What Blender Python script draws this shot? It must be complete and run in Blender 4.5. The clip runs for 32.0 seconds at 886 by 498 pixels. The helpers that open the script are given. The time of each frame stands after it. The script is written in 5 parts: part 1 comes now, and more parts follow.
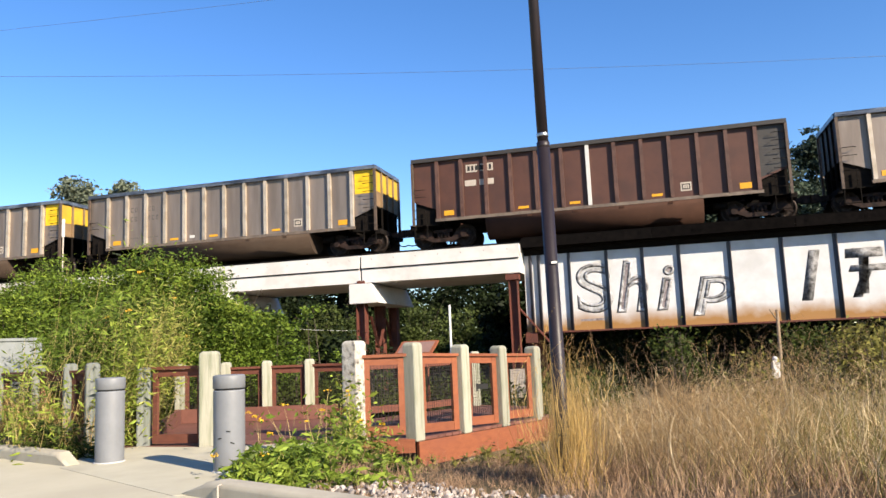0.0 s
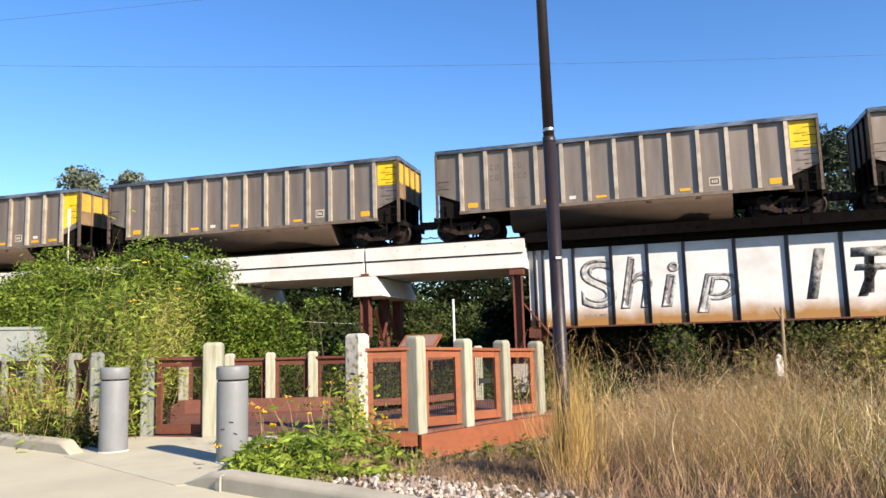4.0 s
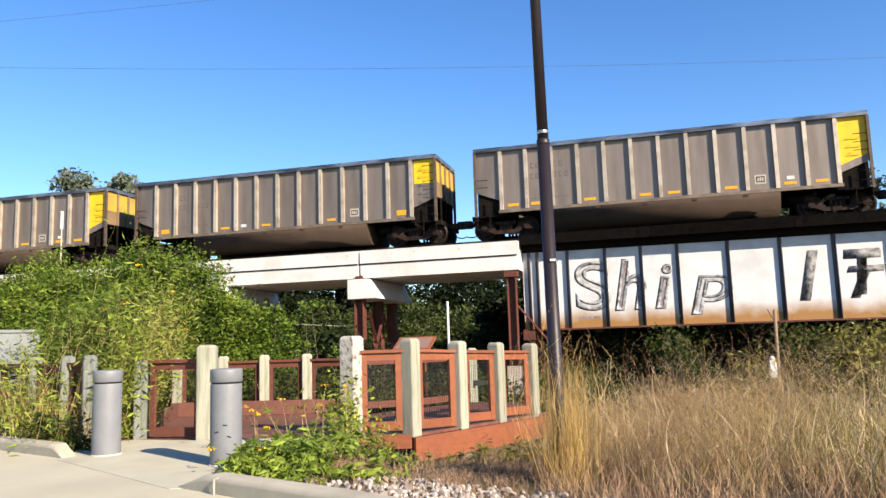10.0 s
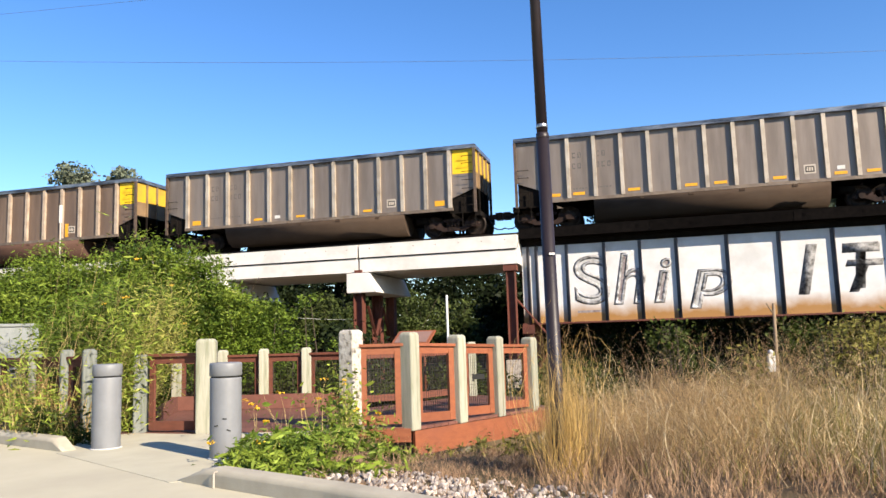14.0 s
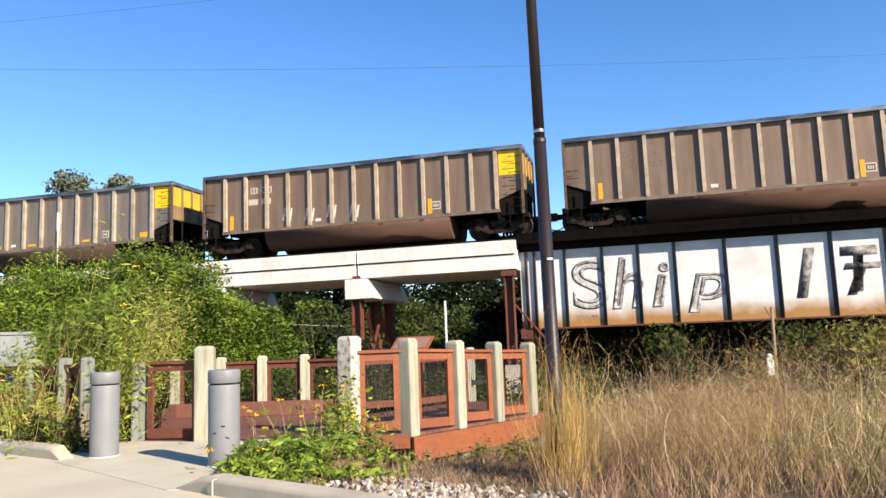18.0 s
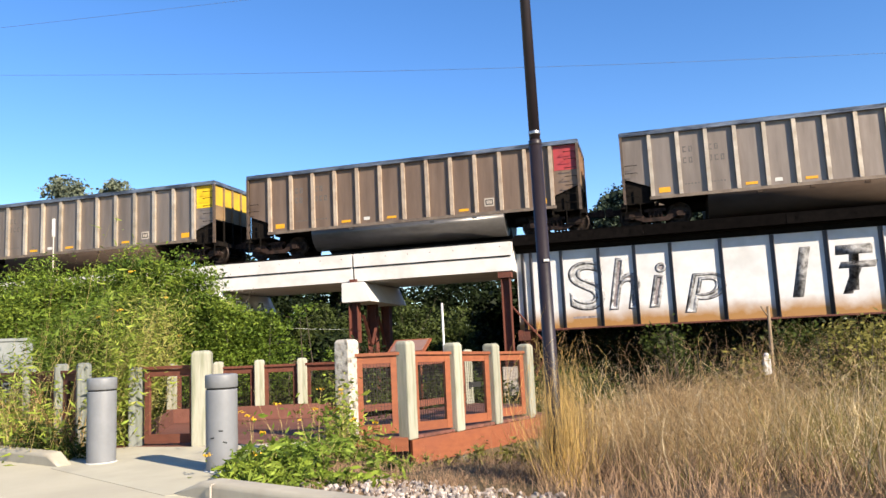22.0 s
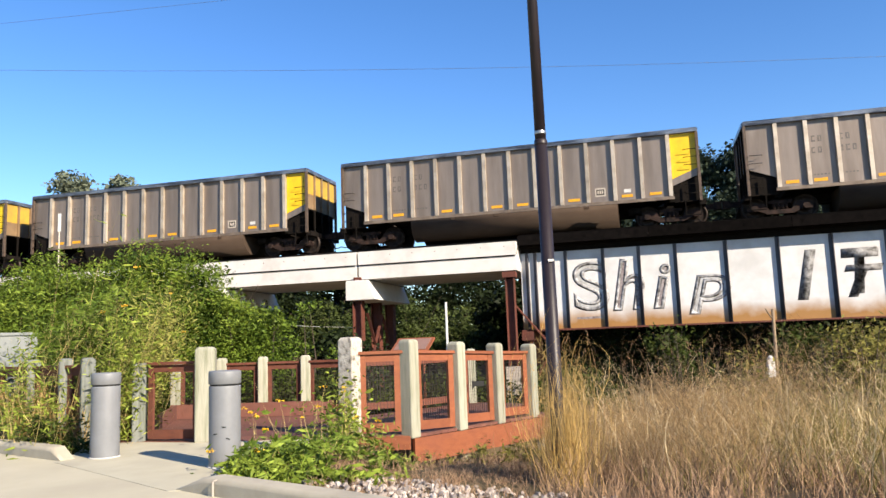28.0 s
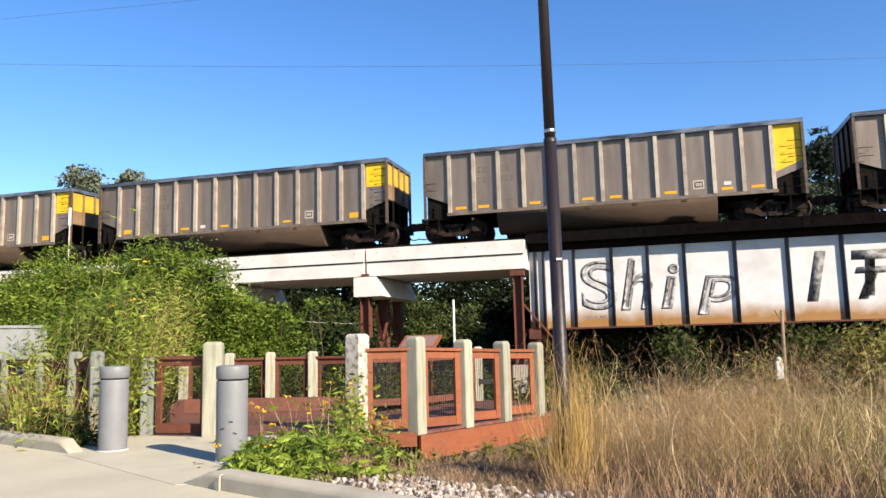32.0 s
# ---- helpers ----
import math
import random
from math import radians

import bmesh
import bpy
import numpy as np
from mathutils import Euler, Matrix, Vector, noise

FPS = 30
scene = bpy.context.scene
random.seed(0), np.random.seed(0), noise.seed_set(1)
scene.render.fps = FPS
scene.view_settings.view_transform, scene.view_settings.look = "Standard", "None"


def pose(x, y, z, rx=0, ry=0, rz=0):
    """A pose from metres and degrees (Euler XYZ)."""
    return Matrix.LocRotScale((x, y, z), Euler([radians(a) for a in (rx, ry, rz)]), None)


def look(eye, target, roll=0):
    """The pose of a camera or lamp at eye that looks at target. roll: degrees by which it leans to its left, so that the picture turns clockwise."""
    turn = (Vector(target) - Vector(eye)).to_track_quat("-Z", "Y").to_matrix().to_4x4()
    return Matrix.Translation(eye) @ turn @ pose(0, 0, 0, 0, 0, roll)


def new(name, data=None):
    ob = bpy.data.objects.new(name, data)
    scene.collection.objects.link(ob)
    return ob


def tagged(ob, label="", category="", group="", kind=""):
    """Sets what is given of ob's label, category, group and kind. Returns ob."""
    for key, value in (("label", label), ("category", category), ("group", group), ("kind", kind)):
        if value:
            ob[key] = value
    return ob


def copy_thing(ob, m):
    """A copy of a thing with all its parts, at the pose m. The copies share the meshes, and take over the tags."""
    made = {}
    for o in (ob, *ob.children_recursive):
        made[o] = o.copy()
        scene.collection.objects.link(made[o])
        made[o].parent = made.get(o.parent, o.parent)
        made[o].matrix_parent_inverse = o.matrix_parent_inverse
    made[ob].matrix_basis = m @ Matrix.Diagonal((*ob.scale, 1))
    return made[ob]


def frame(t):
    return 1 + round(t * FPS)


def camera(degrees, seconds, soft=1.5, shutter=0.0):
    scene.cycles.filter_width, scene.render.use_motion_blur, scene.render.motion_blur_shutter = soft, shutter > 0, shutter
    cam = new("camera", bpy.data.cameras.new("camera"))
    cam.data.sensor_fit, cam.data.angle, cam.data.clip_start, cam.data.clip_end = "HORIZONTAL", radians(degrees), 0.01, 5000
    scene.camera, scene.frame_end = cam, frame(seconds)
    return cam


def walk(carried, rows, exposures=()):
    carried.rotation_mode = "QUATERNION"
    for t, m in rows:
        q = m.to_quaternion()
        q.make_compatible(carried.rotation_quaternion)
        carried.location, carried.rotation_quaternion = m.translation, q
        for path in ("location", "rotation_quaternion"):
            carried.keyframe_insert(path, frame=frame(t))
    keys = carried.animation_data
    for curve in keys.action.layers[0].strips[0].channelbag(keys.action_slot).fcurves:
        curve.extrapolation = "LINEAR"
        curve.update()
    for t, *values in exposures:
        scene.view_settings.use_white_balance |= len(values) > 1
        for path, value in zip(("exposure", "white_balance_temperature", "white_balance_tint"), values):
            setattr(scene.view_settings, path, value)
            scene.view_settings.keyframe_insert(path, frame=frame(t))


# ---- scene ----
cam = camera(61.3, 32.0, soft=1.5)

def camera_rows():
    """seconds, yaw, pitch, roll of the hand-held camera, seated height"""
    return [
        (0.0, 0.5, 7.53, 2.4), (0.5, 0.44, 7.91, 2.72), (1.0, 0.39, 7.89, 2.76), (1.5, 0.52, 7.99, 2.77),
        (2.0, 0.58, 8.09, 2.76), (2.5, 0.42, 7.88, 2.78), (3.0, 0.44, 7.87, 2.63), (3.5, 0.66, 7.56, 2.01),
        (4.0, 0.75, 7.08, 1.69), (4.5, 0.81, 6.53, 1.19), (6.5, 0.52, 6.98, 1.18), (7.0, 0.48, 6.63, 1.32),
        (7.5, 0.47, 6.83, 1.35), (8.0, 0.46, 6.9, 1.47), (8.5, 0.32, 7.15, 1.72), (9.0, 0.37, 7.3, 1.61),
        (9.5, 0.36, 6.99, 1.63), (10.0, 0.32, 7.24, 1.78), (10.5, 0.3, 7.41, 1.95), (11.0, 0.27, 7.39, 1.97),
        (11.5, 0.27, 7.45, 2.01), (12.0, 0.24, 7.22, 1.97), (12.5, 0.29, 7.01, 1.8), (13.0, 0.19, 7.38, 2.15),
        (13.5, 0.2, 7.34, 2.12), (14.0, 0.26, 6.77, 1.8), (14.5, 0.27, 6.77, 1.73), (16.5, 0.22, 6.95, 1.94),
        (17.0, 0.24, 6.98, 1.91), (17.5, 0.13, 7.32, 2.28), (18.0, 0.15, 7.2, 2.14), (18.5, 0.16, 6.83, 1.99),
        (19.0, 0.18, 6.8, 2.02), (19.5, 0.16, 6.96, 2.17), (20.0, 0.06, 7.26, 2.41), (20.5, 0.01, 7.39, 2.43),
        (21.0, 0.05, 7.0, 2.31), (21.5, 0.03, 7.15, 2.36), (22.0, -0.05, 7.37, 2.69), (22.5, -0.06, 7.47, 2.77),
        (23.0, -0.07, 7.36, 2.65), (23.5, -0.08, 7.39, 2.73), (24.0, -0.06, 7.49, 2.74), (24.5, -0.01, 7.51, 2.77),
        (25.0, -0.0, 7.56, 2.74), (25.5, -0.06, 7.39, 2.8), (27.5, -0.0, 7.54, 2.53), (28.0, 0.21, 7.3, 2.05),
        (28.5, 0.71, 6.93, 1.24), (29.0, 0.7, 6.97, 1.55), (29.5, 0.75, 6.66, 1.3), (30.0, 0.78, 6.65, 1.2),
        (30.5, 0.85, 6.54, 1.11), (31.0, 0.8, 6.72, 1.3), (31.5, 0.71, 7.1, 1.55), (32.0, 0.75, 7.13, 1.39),
    ]


EYE = (0.0, 0.0, 1.2)
walk(cam, [(t, pose(*EYE, 90 + p, r, y)) for t, y, p, r in camera_rows()], exposures=[(0.0, 1.37), (18.0, 1.40), (25.0, 1.40), (29.0, 1.34), (32.0, 1.33)])

# ---- sky and sun ----
SUN_EL, SUN_AZ = 28.0, math.degrees(math.atan2(0.690, -0.724))  # azimuth clockwise from +y
world = bpy.data.worlds.new("clear_sky")
scene.world = world
world.use_nodes = True
sky = world.node_tree.nodes.new("ShaderNodeTexSky")
sky.sky_type, sky.sun_disc = "NISHITA", False
sky.sun_elevation, sky.sun_rotation = radians(SUN_EL), radians(SUN_AZ)
sky.air_density, sky.dust_density, sky.ozone_density = 1.0, 0.05, 3.0
bg = world.node_tree.nodes["Background"]
clear = world.node_tree.nodes.new("ShaderNodeHueSaturation")
clear.inputs["Hue"].default_value, clear.inputs["Saturation"].default_value = 0.509, 1.24
world.node_tree.links.new(sky.outputs[0], clear.inputs["Color"])
world.node_tree.links.new(clear.outputs[0], bg.inputs[0])
bg.inputs[1].default_value = 0.0865
sun = new("sun", bpy.data.lights.new("sun", "SUN"))
sun.data.energy, sun.data.angle, sun.data.color = 5.0, radians(0.53), (1.0, 0.86, 0.68)
SUN_DIR = Vector((0.690 * math.cos(radians(SUN_EL)), -0.724 * math.cos(radians(SUN_EL)), math.sin(radians(SUN_EL))))
sun.matrix_world = look(SUN_DIR * 60, (0, 0, 0))


# ---- materials ----
ALBEDO_SCALE = 0.635  # scale on every base colour, set low to deepen shade against the sky


def mat(name, a, b=None, rough=0.7, metal=0.0, scale=4.0, bump=0.15, bump_scale=40.0, stretch=(1, 1, 1), island=0.0, obj=0.0,
        stain=None, stain_scale=1.2, stain_amount=0.5, spec=0.4, translucent=0.0):
    """Two-tone noisy surface; stain: a third colour in large soft patches; island/obj: brightness change from piece to piece."""
    a = [c * ALBEDO_SCALE for c in a]
    b = [c * ALBEDO_SCALE for c in b] if b else None
    stain = [c * ALBEDO_SCALE for c in stain] if stain else None
    m = bpy.data.materials.new(name)
    m.use_nodes = True
    nt = m.node_tree
    n, l = nt.nodes, nt.links
    p = n["Principled BSDF"]
    p.inputs["Roughness"].default_value, p.inputs["Metallic"].default_value = rough, metal
    p.inputs["Specular IOR Level"].default_value = spec
    tc = n.new("ShaderNodeTexCoord")
    mp = n.new("ShaderNodeMapping")
    mp.inputs["Scale"].default_value = stretch
    l.new(tc.outputs["Object"], mp.inputs[0])
    t1 = n.new("ShaderNodeTexNoise")
    t1.inputs["Scale"].default_value, t1.inputs["Detail"].default_value, t1.inputs["Roughness"].default_value = scale, 6, 0.65
    l.new(mp.outputs[0], t1.inputs["Vector"])
    r1 = n.new("ShaderNodeValToRGB")
    r1.color_ramp.elements[0].position, r1.color_ramp.elements[1].position = 0.35, 0.68
    r1.color_ramp.elements[0].color, r1.color_ramp.elements[1].color = (*a, 1), (*(b or [c * 0.75 for c in a]), 1)
    l.new(t1.outputs["Fac"], r1.inputs[0])
    col = r1.outputs[0]
    if stain:
        t2 = n.new("ShaderNodeTexNoise")
        t2.inputs["Scale"].default_value, t2.inputs["Detail"].default_value = stain_scale, 5
        l.new(mp.outputs[0], t2.inputs["Vector"])
        r2 = n.new("ShaderNodeValToRGB")
        r2.color_ramp.elements[0].position, r2.color_ramp.elements[1].position = 0.5, 0.72
        r2.color_ramp.elements[0].color, r2.color_ramp.elements[1].color = (0, 0, 0, 1), (stain_amount,) * 3 + (1,)
        l.new(t2.outputs["Fac"], r2.inputs[0])
        mx = n.new("ShaderNodeMixRGB")
        l.new(r2.outputs[0], mx.inputs[0]), l.new(col, mx.inputs[1])
        mx.inputs[2].default_value = (*stain, 1)
        col = mx.outputs[0]
    for amount, node, out in ((island, "ShaderNodeNewGeometry", "Random Per Island"), (obj, "ShaderNodeObjectInfo", "Random")):
        if amount:
            g = n.new(node)
            mr = n.new("ShaderNodeMapRange")
            mr.inputs[3].default_value, mr.inputs[4].default_value = 1 - amount, 1 + amount
            l.new(g.outputs[out], mr.inputs[0])
            hs = n.new("ShaderNodeHueSaturation")
            l.new(mr.outputs[0], hs.inputs["Value"]), l.new(col, hs.inputs["Color"])
            col = hs.outputs[0]
    l.new(col, p.inputs["Base Color"])
    if bump:
        t3 = n.new("ShaderNodeTexNoise")
        t3.inputs["Scale"].default_value, t3.inputs["Detail"].default_value = bump_scale, 4
        l.new(mp.outputs[0], t3.inputs["Vector"])
        bp = n.new("ShaderNodeBump")
        bp.inputs["Strength"].default_value, bp.inputs["Distance"].default_value = bump, 0.02
        l.new(t3.outputs["Fac"], bp.inputs["Height"]), l.new(bp.outputs[0], p.inputs["Normal"])
    if translucent:
        tr = n.new("ShaderNodeBsdfTranslucent")
        l.new(col, tr.inputs[0])
        ms = n.new("ShaderNodeMixShader")
        ms.inputs[0].default_value = translucent
        l.new(p.outputs[0], ms.inputs[1]), l.new(tr.outputs[0], ms.inputs[2])
        l.new(ms.outputs[0], n["Material Output"].inputs[0])
    return m


def banded(name, top, low, z_low, z_high, rough=0.6, noise_scale=1.5, wobble=0.5, grime=None):
    """Paint that gives way to a second colour towards the lower edge along a ragged line, in object space."""
    m = mat(name, top, [c * 0.86 for c in top], rough=rough, scale=2.0, stain=grime, stain_scale=0.9, stain_amount=0.5)
    nt = m.node_tree
    n, l = nt.nodes, nt.links
    p = n["Principled BSDF"]
    src = p.inputs["Base Color"].links[0].from_socket
    tc = n.new("ShaderNodeTexCoord")
    sp = n.new("ShaderNodeSeparateXYZ")
    l.new(tc.outputs["Object"], sp.inputs[0])
    ns = n.new("ShaderNodeTexNoise")
    ns.inputs["Scale"].default_value, ns.inputs["Detail"].default_value = noise_scale, 6
    l.new(tc.outputs["Object"], ns.inputs["Vector"])
    ma = n.new("ShaderNodeMath")
    ma.operation = "MULTIPLY_ADD"
    l.new(ns.outputs["Fac"], ma.inputs[0])
    ma.inputs[1].default_value = wobble
    l.new(sp.outputs[2], ma.inputs[2])
    mr = n.new("ShaderNodeMapRange")
    l.new(ma.outputs[0], mr.inputs[0])
    mr.inputs[1].default_value, mr.inputs[2].default_value = z_low + wobble * 0.5, z_high + wobble * 0.5
    mx = n.new("ShaderNodeMixRGB")
    l.new(mr.outputs[0], mx.inputs[0])
    mx.inputs[1].default_value = (*[c * ALBEDO_SCALE for c in low], 1)
    l.new(src, mx.inputs[2])
    l.new(mx.outputs[0], p.inputs["Base Color"])
    return m


M = {}
M["road"] = mat("road_concrete", (0.66, 0.61, 0.455), (0.59, 0.54, 0.40), rough=0.9, scale=1.2, bump=0.12, bump_scale=90, stain=(0.47, 0.43, 0.33), stain_scale=0.5)
M["path"] = mat("path_concrete", (0.64, 0.60, 0.455), (0.56, 0.52, 0.395), rough=0.9, scale=2, bump=0.12, bump_scale=90, stain=(0.44, 0.41, 0.33))
M["kerb"] = mat("kerb_concrete", (0.58, 0.53, 0.42), (0.48, 0.435, 0.34), rough=0.9, scale=3, bump=0.12, bump_scale=60, stain=(0.33, 0.30, 0.24))
M["soil"] = mat("soil", (0.135, 0.10, 0.06), (0.19, 0.14, 0.085), rough=1, scale=1.5, bump=0.8, bump_scale=14, stain=(0.07, 0.085, 0.03), stain_scale=0.25, stain_amount=0.8, spec=0.12)
M["stone"] = mat("pale_stone", (0.62, 0.55, 0.49), (0.30, 0.245, 0.21), rough=0.9, scale=9, bump=0.5, bump_scale=30, island=0.5)
M["bollard"] = mat("grey_bollard_paint", (0.25, 0.262, 0.28), (0.215, 0.225, 0.24), rough=0.5, scale=5, bump=0.08, stain=(0.20, 0.20, 0.21), stain_scale=3)
M["gap"] = mat("dark_recess", (0.03, 0.03, 0.03), rough=0.9, bump=0)
M["white"] = mat("white_paint", (0.78, 0.77, 0.74), (0.70, 0.69, 0.66), rough=0.6, scale=5)
M["post"] = mat("weathered_post", (0.48, 0.465, 0.37), (0.36, 0.36, 0.275), rough=0.85, scale=5, stretch=(6, 6, 0.6), bump=0.35, bump_scale=20, stain=(0.20, 0.22, 0.13), stain_scale=2.2, stain_amount=0.75, obj=0.15)
# weathered post with the weeds' bluish shade mixed into its colour
M["post_shaded"] = mat("shaded_weathered_post", (0.28, 0.30, 0.275), (0.19, 0.205, 0.185), rough=0.9, scale=5, stretch=(6, 6, 0.6), bump=0.35, bump_scale=20, stain=(0.12, 0.14, 0.09), stain_scale=2.2, stain_amount=0.8, obj=0.15)
M["post_worn"] = mat("flaking_post", (0.66, 0.62, 0.55), (0.52, 0.47, 0.40), rough=0.85, scale=8, bump=0.5, bump_scale=25, stain=(0.09, 0.075, 0.055), stain_scale=13, stain_amount=0.95)
M["redwood"] = mat("red_stained_wood", (0.33, 0.105, 0.042), (0.25, 0.074, 0.031), rough=0.65, scale=6, stretch=(1, 1, 3), bump=0.2, stain=(0.23, 0.07, 0.04), stain_scale=2.0, obj=0.12)
# darker copy of the red wood, for far rails and entrance panel
M["redwood_dark"] = mat("darker_red_wood", (0.20, 0.062, 0.034), (0.13, 0.042, 0.026), rough=0.8, scale=6, stretch=(1, 1, 3), bump=0.25, stain=(0.17, 0.07, 0.045), stain_scale=2.0, obj=0.15)
M["deck"] = mat("red_deck_board", (0.21, 0.085, 0.062), (0.16, 0.062, 0.045), rough=0.7, scale=5, bump=0.25, stain=(0.20, 0.09, 0.06), obj=0.18)
M["mesh"] = mat("dark_wire", (0.06, 0.05, 0.045), rough=0.6, metal=0.5, bump=0)
M["bronze"] = mat("dark_bronze_paint", (0.020, 0.015, 0.020), (0.032, 0.023, 0.026), rough=0.45, scale=4, bump=0.08, spec=0.3)
M["steel"] = mat("bright_steel", (0.6, 0.6, 0.6), rough=0.35, metal=0.9, bump=0.05)
M["cable"] = mat("cable_grey", (0.10, 0.13, 0.18), rough=0.6, bump=0)
M["concrete"] = mat("white_concrete", (0.86, 0.83, 0.80), (0.77, 0.74, 0.71), rough=0.85, scale=1.6, bump=0.15, bump_scale=50, stain=(0.52, 0.48, 0.43), stain_scale=0.8, stain_amount=0.4)
M["girder"] = banded("white_girder_paint", (0.84, 0.84, 0.85), (0.40, 0.205, 0.06), 1.85, 2.40, wobble=0.7, noise_scale=1.3, grime=(0.55, 0.54, 0.53))
# stiffener grime and its bluish shade, both put into the colour
M["stiff"] = banded("shaded_grimy_stiffener_paint", (0.13, 0.125, 0.14), (0.035, 0.02, 0.014), 1.9, 3.3, wobble=0.6, grime=(0.08, 0.07, 0.07))
M["rust"] = mat("rust_red_steel", (0.17, 0.048, 0.028), (0.11, 0.032, 0.02), rough=0.75, scale=3, bump=0.25, stain=(0.06, 0.025, 0.018))
# grimy steel taken near black, underframe shade included in the tone
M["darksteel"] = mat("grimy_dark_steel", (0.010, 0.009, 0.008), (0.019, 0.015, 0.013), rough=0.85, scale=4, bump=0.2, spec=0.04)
# darker than creosote alone: shade below the cars is in this colour
M["tie"] = mat("shaded_creosoted_tie", (0.004, 0.0036, 0.0036), (0.009, 0.0075, 0.007), rough=0.95, scale=5, bump=0.4, obj=0.3, spec=0.01)
M["ballast"] = mat("ballast", (0.22, 0.20, 0.18), (0.12, 0.11, 0.10), rough=1, scale=12, bump=0.9, bump_scale=18)
M["graffiti"] = mat("worn_black_paint", (0.085, 0.082, 0.085), (0.72, 0.72, 0.74), rough=0.7, scale=4.0, bump=0.1)
M["graffiti_grey"] = mat("worn_grey_paint", (0.36, 0.36, 0.36), (0.78, 0.78, 0.78), rough=0.7, scale=4.0, bump=0.1)
M["graffiti_rose"] = mat("worn_rose_paint", (0.16, 0.12, 0.125), (0.50, 0.45, 0.45), rough=0.7, scale=5.0, bump=0.1)
M["graffiti_dark"] = mat("black_paint", (0.045, 0.043, 0.045), (0.42, 0.42, 0.43), rough=0.7, scale=5.5, bump=0.1)
# train
M["sheet_grey"] = mat("dusty_grey_sheet", (0.35, 0.29, 0.248), (0.265, 0.22, 0.188), rough=0.5, metal=0.55, scale=1.6, stretch=(1.6, 1, 0.22), bump=0.06, stain=(0.21, 0.165, 0.135), stain_scale=0.8, stain_amount=0.55, obj=0.06)
M["rib_grey"] = mat("worn_aluminium_rib", (0.74, 0.64, 0.525), (0.56, 0.465, 0.355), rough=0.5, metal=0.45, scale=2.5, bump=0.08, stain=(0.21, 0.165, 0.12), obj=0.12)
M["sheet_tan"] = mat("brown_dusted_sheet", (0.305, 0.215, 0.16), (0.22, 0.153, 0.115), rough=0.58, metal=0.5, scale=1.6, stretch=(1.6, 1, 0.22), bump=0.06, stain=(0.17, 0.11, 0.075), obj=0.06)
M["rib_tan"] = mat("brown_dusted_rib", (0.55, 0.45, 0.35), (0.36, 0.27, 0.20), rough=0.6, scale=2.5, bump=0.08, obj=0.1)
M["sheet_brown"] = mat("oxide_brown_sheet", (0.105, 0.042, 0.027), (0.08, 0.032, 0.022), rough=0.6, scale=1.3, bump=0.06, stain=(0.05, 0.024, 0.018), obj=0.06)
M["rib_brown"] = mat("oxide_brown_rib", (0.15, 0.075, 0.055), (0.075, 0.035, 0.025), rough=0.6, scale=2.5, obj=0.1)
M["tub_grey"] = mat("dusty_tub", (0.095, 0.066, 0.048), (0.056, 0.039, 0.029), rough=0.85, scale=1.1, stretch=(0.4, 1, 1), bump=0.05, stain=(0.09, 0.07, 0.055), spec=0.08)
M["tub_brown"] = mat("brown_tub", (0.085, 0.043, 0.03), (0.055, 0.03, 0.022), rough=0.85, scale=1.1, bump=0.05, spec=0.08)
M["tub_tan"] = mat("rusty_tub", (0.145, 0.083, 0.062), (0.09, 0.052, 0.04), rough=0.85, scale=1.1, stretch=(0.4, 1, 1), bump=0.05, spec=0.08)
M["tub_steel"] = mat("bare_steel_tub", (0.20, 0.19, 0.185), (0.10, 0.093, 0.09), rough=0.36, metal=0.5, scale=1.1, stretch=(0.4, 1, 1), bump=0.05)
M["corner"] = mat("rusty_corner_post", (0.06, 0.042, 0.032), (0.16, 0.11, 0.08), rough=0.7, scale=7, bump=0.2)
M["end_tan"] = mat("dusty_tan_end", (0.36, 0.24, 0.13), (0.26, 0.17, 0.10), rough=0.6, metal=0.2, scale=2, bump=0.06, stain=(0.12, 0.085, 0.06))
M["end_yellow"] = mat("dusty_yellow_end", (0.74, 0.48, 0.025), (0.58, 0.37, 0.04), rough=0.55, scale=2, bump=0.04, stain=(0.20, 0.13, 0.06))
M["sill"] = mat("grimy_side_sill", (0.16, 0.12, 0.095), (0.30, 0.235, 0.18), rough=0.6, metal=0.3, scale=2.5, bump=0.1)
M["end_dust"] = mat("dust_covered_yellow_end", (0.66, 0.43, 0.05), (0.50, 0.32, 0.06), rough=0.6, scale=2, bump=0.04, stain=(0.20, 0.13, 0.06))
# pale patches are painted sun glints on the dark chord
M["rim"] = mat("glint_mottled_rim", (0.07, 0.075, 0.09), (0.50, 0.50, 0.51), rough=0.32, metal=0.8, scale=1.5, stretch=(0.6, 1, 3))
M["rim_dark"] = mat("dark_rim", (0.05, 0.045, 0.042), rough=0.6, scale=1.5)
M["yellow"] = mat("safety_yellow", (0.98, 0.66, 0.010), (0.88, 0.57, 0.012), rough=0.5, scale=3, bump=0.03, stain=(0.55, 0.36, 0.05), stain_scale=2, stain_amount=0.4)
M["red"] = mat("faded_red_paint", (0.50, 0.055, 0.065), (0.40, 0.05, 0.055), rough=0.5, scale=3, stain=(0.25, 0.05, 0.05))
M["orange"] = mat("orange_reflector", (0.90, 0.46, 0.02), (0.78, 0.38, 0.02), rough=0.4, scale=6, bump=0)
M["endgrey"] = mat("grey_end_plate", (0.06, 0.055, 0.052), (0.035, 0.032, 0.03), rough=0.6, scale=2)
M["stencil"] = mat("faded_stencil", (0.13, 0.115, 0.105), (0.22, 0.19, 0.165), rough=0.7, scale=8, bump=0)
